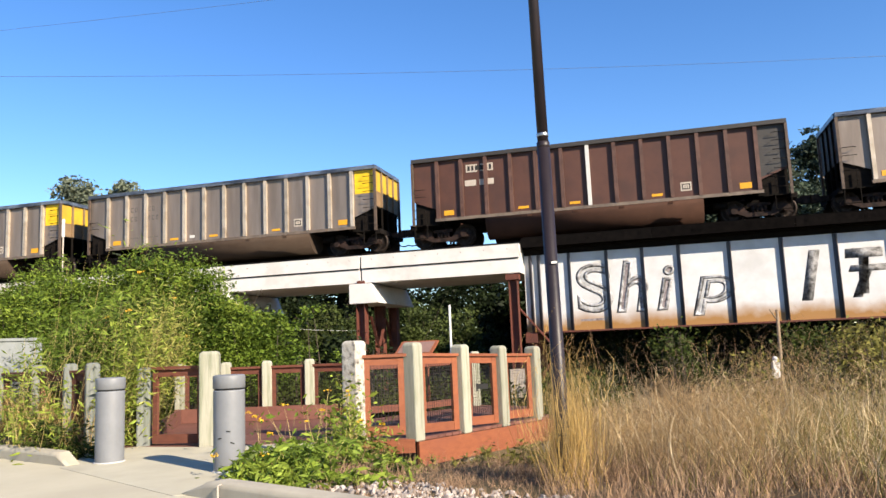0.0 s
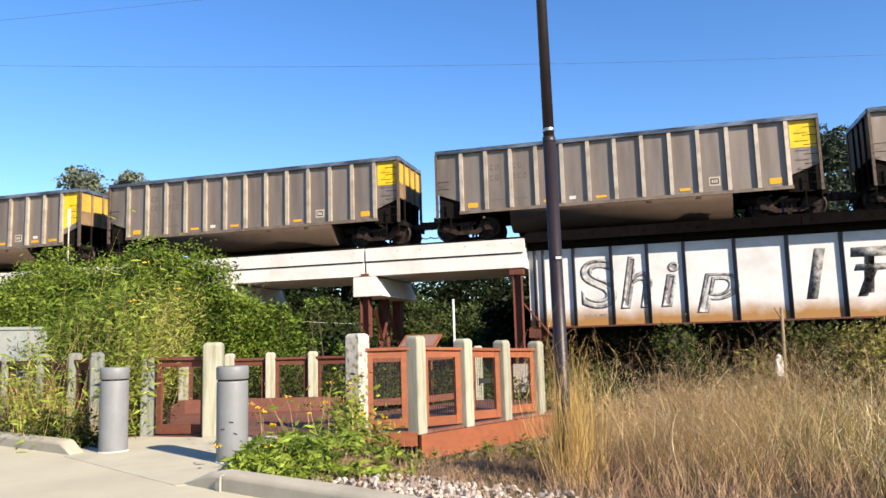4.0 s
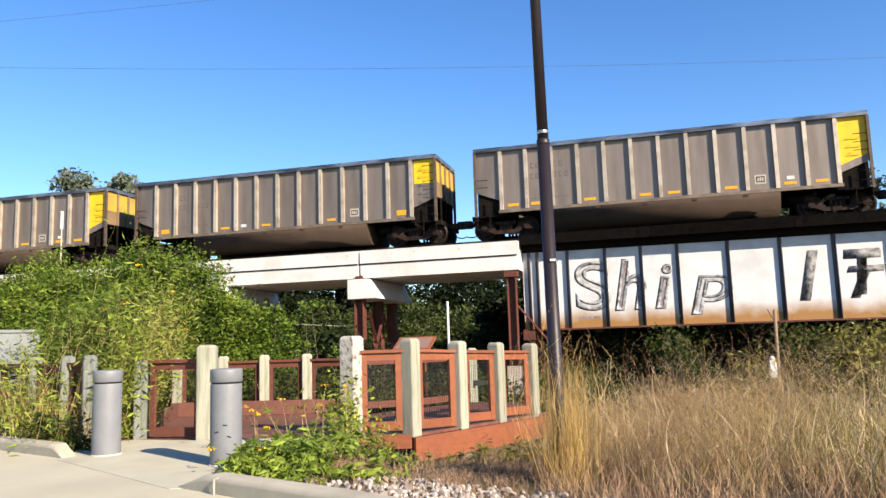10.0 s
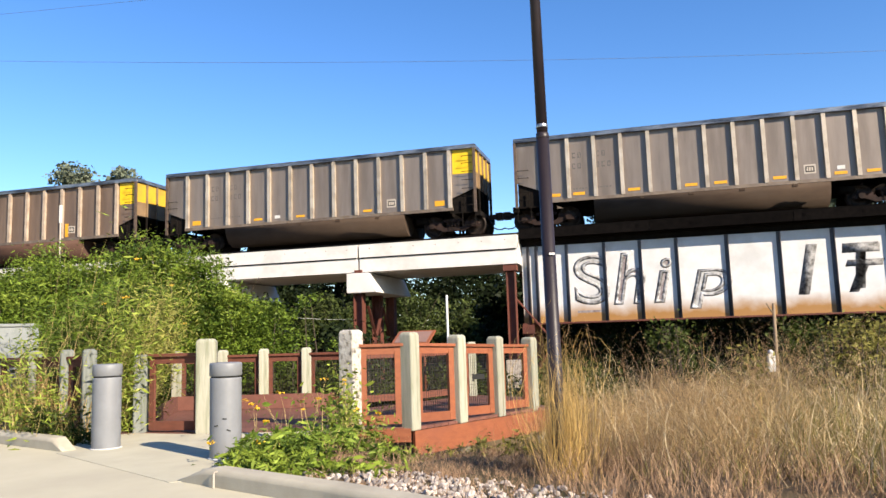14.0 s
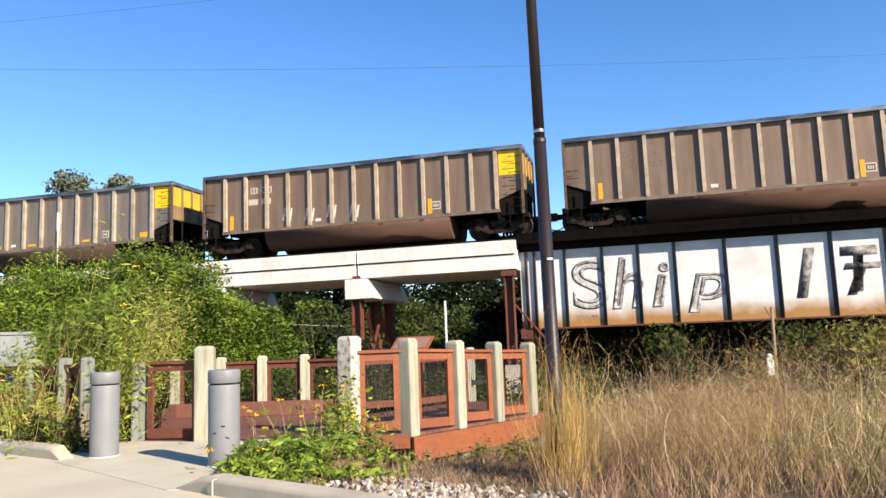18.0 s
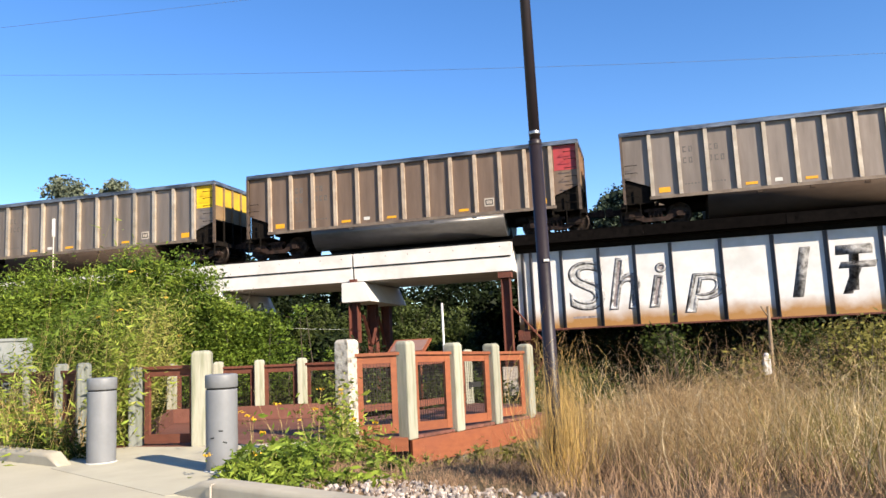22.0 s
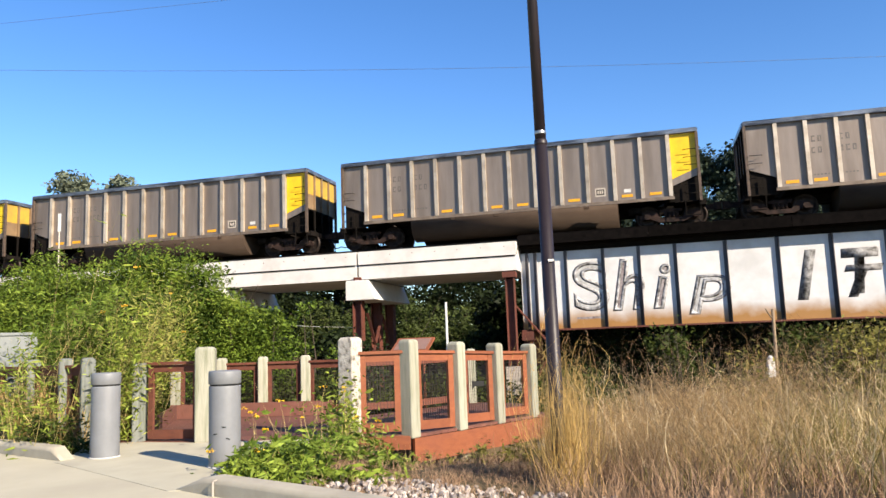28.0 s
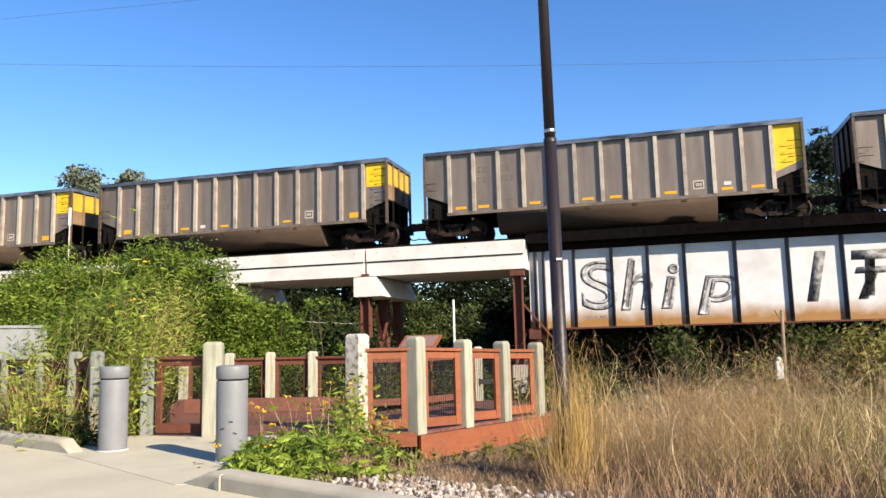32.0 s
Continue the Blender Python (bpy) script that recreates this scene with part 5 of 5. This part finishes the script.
        h = hh * (0.55 + 0.5 * rng.random(len(cx)))
        l = rng.normal(size=(len(cx), 2)) * lean * h[:, None] * 0.6
        base.append(b), tip.append(b + np.stack([l[:, 0], l[:, 1], h], 1))
    base, tip = np.concatenate(base), np.concatenate(tip)
    ob = new(name, blades(name, base, tip, width, material, rng, bend, seg, seed_head))
    return tagged(ob, label, category, kind="stuff")


def canes(name, label, n, x0, x1, y0, y1, h0, h1, spread, width, material, seed, keep=None, twigs=4, skew=1.0):
    """Single bent canes with fine side twigs, as one tangle."""
    rng = np.random.default_rng(seed)
    x = x0 + (x1 - x0) * rng.random(n) ** skew
    y = y0 + (y1 - y0) * rng.random(n)
    ok = np.array([keep(a, b) if keep else True for a, b in zip(x, y)])
    x, y = x[ok], y[ok]
    n = len(x)
    g = np.array([land(a, b) for a, b in zip(x, y)])
    base = np.stack([x, y, g - 0.02], 1)
    h = h0 + (h1 - h0) * rng.random(n)
    tip = base + np.stack([rng.normal(size=n) * spread * h, rng.normal(size=n) * spread * 0.5 * h, h], 1)
    ob = new(name, blades(name, base, tip, width, material, rng, 0.4, 7))
    tagged(ob, label, "stalks", kind="stuff")
    f = 0.35 + 0.6 * rng.random((twigs, n, 1))
    p = (base + (tip - base) * f).reshape(-1, 3)
    q = p + rng.normal(size=p.shape) * np.array([0.14, 0.08, 0.09]) * np.tile(h, twigs)[:, None]
    ob = new(name + "_twigs", blades(name, p, q, width * 0.6, material, rng, 0.3, 3))
    tagged(ob, "fine side twigs of the " + label, "stalks", kind="stuff")


grass("dry_grass", "tall wispy tan dry grass filling the bank", 38000, 0.6, 17.0, 4.3, 18.5, 0.45, 1.12, 0.0046, M["dry"], 21, in_dry, 0.8, 5, 0.6)
grass("dry_grass", "fading green and tan undergrowth below the dry grass", 20000, 0.4, 17.0, 4.3, 20.0, 0.25, 0.75, 0.008, M["dry_green"], 22, in_grass, 0.9, 3, 0.5)
grass("dry_grass", "greener grass at the bank's outer end", 11000, 3.6, 14.0, 7.5, 17.0, 0.6, 1.15, 0.0055, M["dry_green"], 35, lambda x, y: in_grass(x, y) and x > 0.40 * y, 0.9, 5, 0.5)
grass("golden_grass", "clump of tall golden grass round the pole's foot", 330, 0.88, 1.13, 6.22, 6.75, 0.7, 1.36, 0.0055, M["dry_gold"], 23, None, 0.10, 4, 0.14)
grass("dry_stalks", "pale bent stalks rising above the dry grass", 1300, 1.0, 14.0, 4.8, 15.0, 0.6, 1.2, 0.005, M["dry_gold"], 24, in_grass, 1.0, 7, 0.7)
grass("dry_stalks", "reddish brown stems among stones and weeds", 7000, -0.6, 3.4, 4.6, 10.0, 0.15, 0.42, 0.007, M["twig"], 25, lambda x, y: kerb_dist(x, y) > 0.55 and x > 0.125 * y and (x + 0.48) * 0.745 - (y - 10.5) * 0.667 > 0.35, 0.7)
grass("dry_stalks", "short brown litter stems between the stones and the side board", 5000, -1.6, 1.6, 6.3, 10.2, 0.04, 0.15, 0.007, M["twig"], 26, lambda x, y: kerb_dist(x, y) > 0.9 and (x + 0.48) * 0.745 - (y - 10.5) * 0.667 > 0.2 and y < 10.1, 0.9)

canes("reddish_stalks", "dead reddish stems before the boardwalk's side board", 500, -1.2, 1.6, 8.6, 10.8, 0.15, 0.5, 0.35, 0.006, M["cane"], 66, lambda x, y: 0.15 < (x + 0.48) * 0.745 - (y - 10.5) * 0.667 < 1.1, 6)

canes("golden_stalks", "bent golden stalks leaning round the pole's foot", 110, 0.74, 1.16, 6.0, 6.6, 0.5, 1.3, 0.10, 0.006, M["dry_gold"], 67, None, 5)

canes("pale_stalks", "bleached branching stems in front of the dry grass", 130, 1.5, 6.2, 4.9, 8.0, 0.4, 1.05, 0.5, 0.011, M["dry_pale"], 70, in_grass, 7)

grass("verge_grass", "short fading grass and litter on the verge before the boardwalk", 4500, -1.7, 1.7, 6.6, 9.9, 0.05, 0.24, 0.006, M["twig"], 27, lambda x, y: kerb_dist(x, y) > 0.95 and (x + 0.48) * 0.745 - (y - 10.5) * 0.667 > 0.5 and y < 9.9, 0.8)

grass("dry_stalks", "fine pinkish brown stems over the stones", 9000, -1.5, 3.6, 4.4, 7.9, 0.04, 0.15, 0.005, M["twig"], 29, lambda x, y: 0.3 < kerb_dist(x, y) < 1.6, 0.9)


def seed_heads():
    """Fine side shoots and seed that make the grass look like mist."""
    rng = np.random.default_rng(28)
    n = 400000
    x, y = 0.6 + 16.4 * rng.random(n), 4.4 + 14.0 * rng.random(n)
    ok = np.array([in_grass(a, b) for a, b in zip(x, y)])
    ok &= rng.random(n) > 0.85 * np.clip((x / y - 0.37) / 0.12, 0, 1)
    x, y = x[ok], y[ok]
    lump = np.array([stand(a, b) for a, b in zip(x, y)])
    z = np.array([land(a, b) for a, b in zip(x, y)]) + lump * (0.25 + 0.75 * rng.random(len(x)) ** 0.7)
    p = np.stack([x, y, z], 1)
    d = rng.normal(size=p.shape) * np.array([0.045, 0.045, 0.04])
    ob = new("seed_heads", blades("seed_heads", p - d, p + d, 0.0036, M["dry"], rng, 0.3, 2))
    tagged(ob, "fine misty seed heads and side shoots of the dry grass", "grass", kind="stuff")


seed_heads()


canes("straw_stalks", "upright straw-coloured stems before the weathered railing", 60, -6.9, -5.2, 9.9, 10.8, 0.5, 1.15, 0.12, 0.013, M["stem"], 73, lambda x, y: kerb_dist(x, y) > 0.3, 4)
canes("brambles", "tangle of bare brown bramble canes above the grass", 900, 2.6, 13.6, 13.5, 18.0, 1.3, 2.6, 0.36, 0.011, M["cane"], 31, in_grass, 7, 1.3)
canes("pale_stalks", "pale branching stalks standing in the dry grass", 700, 1.2, 9.0, 5.2, 12.0, 0.5, 1.25, 0.42, 0.0065, M["dry_pale"], 61, in_grass, 7)
canes("reddish_stalks", "thin reddish stalks between the pole and the stones", 260, 0.5, 4.5, 4.9, 8.6, 0.2, 0.55, 0.35, 0.006, M["cane"], 62, lambda x, y: kerb_dist(x, y) > 0.7 and x > 0.06 * y, 6)


def stones():
    rng = np.random.default_rng(33)
    bm = B()
    placed = 0
    base = bmesh.ops.create_icosphere
    while placed < 1250:
        x, y = -1.75 + 5.2 * rng.random(), 4.2 + 4.4 * rng.random()
        d = kerb_dist(x, y)
        if not 0.22 < d < 1.25 or rng.random() < (d - 0.3) * 0.75 or rng.random() > smooth((x + 1.55 - 0.25 * d) / 0.5) or rng.random() < 0.75 * smooth(noise.noise(Vector((x * 1.7, y * 1.7, 9.0))) * 3 + 0.1):
            continue
        s = 0.010 + 0.031 * rng.random() ** 2.2
        r = base(bm, subdivisions=1, radius=s)
        q = Euler(rng.random(3) * 6).to_matrix()
        sc = Vector((1 + 0.4 * rng.random(), 0.8 + 0.4 * rng.random(), 0.55 + 0.3 * rng.random()))
        for v in r["verts"]:
            v.co = q @ Vector((v.co.x * sc.x, v.co.y * sc.y, v.co.z * sc.z)) * (0.72 + 0.5 * rng.random())
            v.co += Vector((x, y, land(x, y) + s * 0.3))
        placed += 1
    solid("stones", bm, M["stone"], "pale broken stones along the kerb", "stones", kind="stuff")


stones()


def weeds(name, label, n, spots, h0, h1, seed, flower=0.0, leaf=0.045, material="leaf_weed", leaves_per=22, lean=0.3, elong=2.6, drift=0.0):
    """Leafy upright weeds: a stem with leaves along it, and some with yellow flowers."""
    rng = np.random.default_rng(seed)
    t = thing(name, label, "weeds")
    lp, petals, base, tip = [], [], [], []
    for i in range(n):
        cx, cy, rx, ry = spots[i % len(spots)]
        x, y = cx + rng.normal() * rx, cy + rng.normal() * ry
        g = max(land(x, y), 0.0 if kerb_dist(x, y) < 0.3 else -9)
        h = h0 + (h1 - h0) * rng.random()
        a = np.array([x, y, g])
        b = a + np.array([(drift + rng.normal() * lean) * h, rng.normal() * lean * h, h])
        base.append(a), tip.append(b)
        f = rng.random(leaves_per)[:, None] ** 0.8
        lp.append(a + (b - a) * f + rng.normal(size=(leaves_per, 3)) * np.array([0.06, 0.06, 0.03]) * (0.5 + h))
        if rng.random() < flower:
            petals.append(b + np.array([0, 0, 0.01]) + rng.normal(size=(14, 3)) * np.array([0.022, 0.022, 0.008]))
    ob = new("foliage", leaf_mesh("foliage", np.concatenate(lp), leaf, M[material], rng, elong))
    ob.parent = t
    ob = tagged(new("stem", blades("stem", np.array(base), np.array(tip), 0.010, M["stem"], rng, 0.08, 4)), kind="stuff")
    ob.parent = t
    for p in petals:
        ob = new("flower", leaf_mesh("flower", p, 0.022, M["petal"], rng, 1.5))
        ob.parent = t
        tagged(ob, "small yellow daisy-like flower")
    return t


weeds("weed_bed", "low leafy green weeds beside the bollard and stones", 120, [(-2.0, 8.25, 0.14, 0.14), (-1.75, 7.75, 0.2, 0.15), (-1.45, 8.0, 0.25, 0.2), (-0.9, 8.4, 0.3, 0.2), (-1.98, 7.55, 0.12, 0.10), (-1.5, 7.5, 0.15, 0.12)], 0.06, 0.24, 51, 0.03, 0.024, leaves_per=28, elong=5.0)
weeds("weed_bed", "broad-leaved bright weeds in front of the boardwalk", 45, [(-1.75, 7.9, 0.2, 0.15), (-1.3, 8.0, 0.25, 0.2), (-0.9, 8.2, 0.25, 0.2), (-1.6, 7.4, 0.2, 0.12)], 0.10, 0.28, 76, 0.0, 0.030, "leaf_tip", leaves_per=16, elong=3.4)
weeds("weed_bed", "low spiky weeds along the kerb's back", 110, [(-1.75, 6.95, 0.14, 0.08), (-1.4, 6.85, 0.18, 0.12), (-1.0, 6.8, 0.2, 0.15), (-1.9, 7.2, 0.1, 0.15)], 0.04, 0.16, 72, 0.0, 0.024, "leaf_tip", leaves_per=20, elong=5.0)
weeds("weed_bed", "slender flowering weeds before the boardwalk", 26, [(-2.05, 8.9, 0.25, 0.15), (-1.6, 9.1, 0.3, 0.2)], 0.40, 0.85, 52, 0.5, 0.030, leaves_per=8)
weeds("weed_bed", "thin flowering stems leaning against the bollard", 10, [(-2.42, 7.82, 0.10, 0.05), (-2.2, 7.78, 0.1, 0.06)], 0.2, 0.42, 60, 0.4, 0.02, leaves_per=9, elong=4.0)
weeds("vine", "yellowish leafy vine climbing the flaking post", 46, [(-1.48, 10.05, 0.10, 0.08), (-1.30, 9.98, 0.12, 0.08)], 0.3, 1.05, 53, 0.06, 0.034, "leaf_pale", leaves_per=14, lean=0.12)
weeds("weed_bed", "green weeds along the boardwalk's side board", 40, [(-0.85, 9.75, 0.2, 0.15), (-0.45, 9.9, 0.16, 0.12), (-0.6, 9.8, 0.2, 0.15), (0.7, 10.4, 0.3, 0.2)], 0.12, 0.36, 54, 0.03, 0.03, leaves_per=14)
weeds("weed_bed", "scattered olive weeds on the verge before the boardwalk", 110, [(-0.3, 9.0, 0.35, 0.3), (0.4, 9.4, 0.3, 0.3), (0.9, 8.6, 0.3, 0.4), (0.1, 8.2, 0.4, 0.3), (1.2, 9.8, 0.3, 0.3)], 0.05, 0.26, 74, 0.0, 0.02, "leaf_olive", 20, 0.4, 4.0)
weeds("weed_bed", "tall straggling weeds before the weathered railing", 85, [(-5.4, 10.1, 0.25, 0.2), (-6.0, 10.55, 0.35, 0.2), (-6.7, 11.0, 0.4, 0.25), (-5.6, 10.25, 0.25, 0.15), (-7.3, 11.4, 0.3, 0.25)], 0.5, 1.3, 55, 0.03, 0.022, "leaf_pale", 22, 0.2, 5.0)
weeds("goldenrod", "tall arching straw-stemmed weeds leaning out of the thicket", 30, [(-5.4, 11.9, 0.2, 0.3), (-5.2, 11.7, 0.2, 0.25), (-5.3, 12.1, 0.2, 0.3)], 2.2, 3.3, 56, 0.06, 0.020, "leaf_pale", 60, 0.10, 6.0, 0.25)
weeds("goldenrod", "yellowing plumes arching over the railing", 120, [(-5.2, 11.3, 0.14, 0.15), (-5.1, 11.15, 0.12, 0.12)], 1.9, 3.1, 68, 0.03, 0.014, "leaf_gold", 70, 0.08, 6.0, 0.34)
weeds("goldenrod", "fresh green plumes arching over the weathered railing", 60, [(-6.15, 11.7, 0.16, 0.2), (-5.95, 11.5, 0.14, 0.15), (-6.6, 12.0, 0.2, 0.2)], 1.2, 2.3, 69, 0.0, 0.021, "leaf_weed", 60, 0.1, 6.0, 0.30)
weeds("tall_shoots", "bright yellow-green canes bending over the railing", 70, [(-5.0, 11.0, 0.10, 0.1), (-5.0, 10.7, 0.10, 0.08), (-4.85, 10.6, 0.08, 0.06)], 1.6, 2.4, 63, 0.03, 0.022, "leaf_pale", 60, 0.07, 4.5, 0.20)
# dark leaves painted as the shade low behind the bollard
weeds("weed_bed", "dark green weeds round the bollard's foot, shade put into their colour", 60, [(-4.85, 9.75, 0.14, 0.12), (-4.55, 9.75, 0.1, 0.08), (-5.2, 9.95, 0.2, 0.12)], 0.15, 0.5, 64, 0.0, 0.024, "leaf_mid", 26, 0.25, 3.5)
weeds("weed_bed", "straggling yellowish weeds below the flaking post", 34, [(-1.5, 9.3, 0.25, 0.2), (-1.15, 9.6, 0.2, 0.15), (-0.7, 9.75, 0.2, 0.1)], 0.2, 0.5, 65, 0.06, 0.022, "leaf_pale", 22, 0.25, 4.0)
weeds("tall_shoots", "slim leafy shoots standing above the thicket", 26, [(-6.7, 16.4, 0.5, 0.3), (-8.6, 16.6, 0.8, 0.3), (-6.2, 16.2, 0.3, 0.3)], 3.2, 3.75, 59, 0.0, 0.03, "leaf", 90, 0.05, 3.5)
grass("dry_grass", "straw-coloured dry grass among the weeds", 7000, -8.2, -4.7, 9.5, 12.2, 0.3, 0.95, 0.012, M["dry_gold"], 57, lambda x, y: kerb_dist(x, y) > 0.35 and x < -4.8 - max(0, 10.0 - y), 0.5)
grass("dry_stalks", "tall straw stems arching out of the weeds", 420, -5.6, -5.0, 11.0, 12.0, 1.7, 3.0, 0.010, M["stem"], 58, None, 0.5, 5, 0.25)


# ---- small things round the bridge ----
def cabinet():
    t = thing("utility_cabinet", "grey stained utility cabinet with painted leaf shadows behind the weathered railing", "cabinet", pose(-7.78, 13.35, 0.11, 0, 0, 33))
    part("body", bevel(box(B(), -1.3, 0.45, -0.3, 0.3, -0.3, 1.52), 0.015), M["box_grey"], t)
    part("lid", bevel(box(B(), -1.33, 0.48, -0.33, 0.33, 1.52, 1.57), 0.012), M["box_grey"], t)
    part("door", bevel(box(B(), -0.55, 0.40, -0.312, -0.301, -0.1, 1.48), 0.004), M["box_grey"], t)


cabinet()
t = thing("track_marker", "slim white trackside marker post", "marker post", pose(-13.05, 25.2, 0))
part("pole", rod(B(), (0, 0, -0.5), (0, 0, 6.1), 0.022, 0.022, 10), M["plate"], t)
part("plate", bevel(box(B(), -0.045, 0.045, -0.02, 0.02, 5.5, 6.12), 0.01), M["white"], t)
t = thing("utility_post", "weathered wooden post with a small white meter box", "utility post", pose(8.9, 20.5, 0))
part("pole", rod(B(), (0, 0, -1.2), (0.06, 0, 1.85), 0.05, 0.042, 10), M["pole_wood"], t)
part("fork", rod(B(), (0.05, 0, 1.55), (-0.14, 0, 1.86), 0.025, 0.018, 8), M["pole_wood"], t)
part("meter_box", bevel(box(B(), -0.24, -0.06, -0.12, 0.0, 0.02, 0.50), 0.02), M["white"], t, "small white meter box")
part("meter_cap", lathe(B(), [(0.08, 0.50), (0.07, 0.55), (0.03, 0.60)], 14, "Z", (-0.15, -0.06, 0)), M["white"], t)
t = thing("marker_post", "slim white post beyond the bridge", "marker post", pose(0.05, 24.0, 0))
part("pole", rod(B(), (0, 0, -2.0), (0, 0, 2.55), 0.036, 0.036, 10), M["white"], t)
t = thing("pale_sign", "pale board on short legs beyond the boardwalk", "board", pose(1.75, 18.2, 0, 0, 0, -10))
part("board", bevel(box(B(), -0.32, 0.32, -0.03, 0.03, -0.05, 0.62), 0.01), M["plate"], t)
for x in (-0.25, 0.25):
    part("leg", box(B(), x - 0.04, x + 0.04, 0.03, 0.09, -1.4, 0.5), M["post"], t)


def cable(a, b, sag, r, label, material="cable"):
    bm = B()
    a, b = Vector(a), Vector(b)
    rings = []
    for i in range(49):
        f = i / 48
        p = a + (b - a) * f - Vector((0, 0, sag * 4 * f * (1 - f)))
        rings.append([bm.verts.new(p + Vector((0, r * math.cos(k * 1.2566), r * math.sin(k * 1.2566)))) for k in range(5)])
    for p, q in zip(rings, rings[1:]):
        for k in range(5):
            bm.faces.new((p[k], p[(k + 1) % 5], q[(k + 1) % 5], q[k])).smooth = True
    solid("overhead_cable", bm, M[material], label, "cable")


cable((-40.8, 18.0, 10.86), (59.2, 18.0, 10.86), 2.9, 0.0045, "thin overhead cable across the sky")
cable((-45.0, 18.0, 7.75), (25.0, 18.0, 12.7), 0.5, 0.004, "thin overhead cable across the sky")


cable((-9.82, 32.62, 2.75), (-3.75, 30.95, 2.05), 0.12, 0.009, "pale cable strung low under the bridge", "white")


# ---- motion ----
def run(t):
    """How far the train has come, in metres along the track, at t seconds."""
    return 5.184 + 8.2489 * t + 0.01109 * t * t


def motions():
    steps = [i * 0.8 for i in range(41)]
    spin = [i / 15 for i in range(481)]
    turn = [(t, math.degrees(run(t) / 0.455)) for t in spin]
    for k, car in enumerate(CARS):
        walk(car, [(t, TRACK @ pose(run(t) - HALF - 16.18 * (k - 1), 0, RAIL)) for t in steps])
        for truck_part in [o for o in car.children if o.name.startswith("truck")]:
            for w in truck_part.children:
                x = w.matrix_basis.translation.x
                walk(w, [(t, pose(x, 0, 0.455, 0, a, 0)) for t, a in turn])


motions()
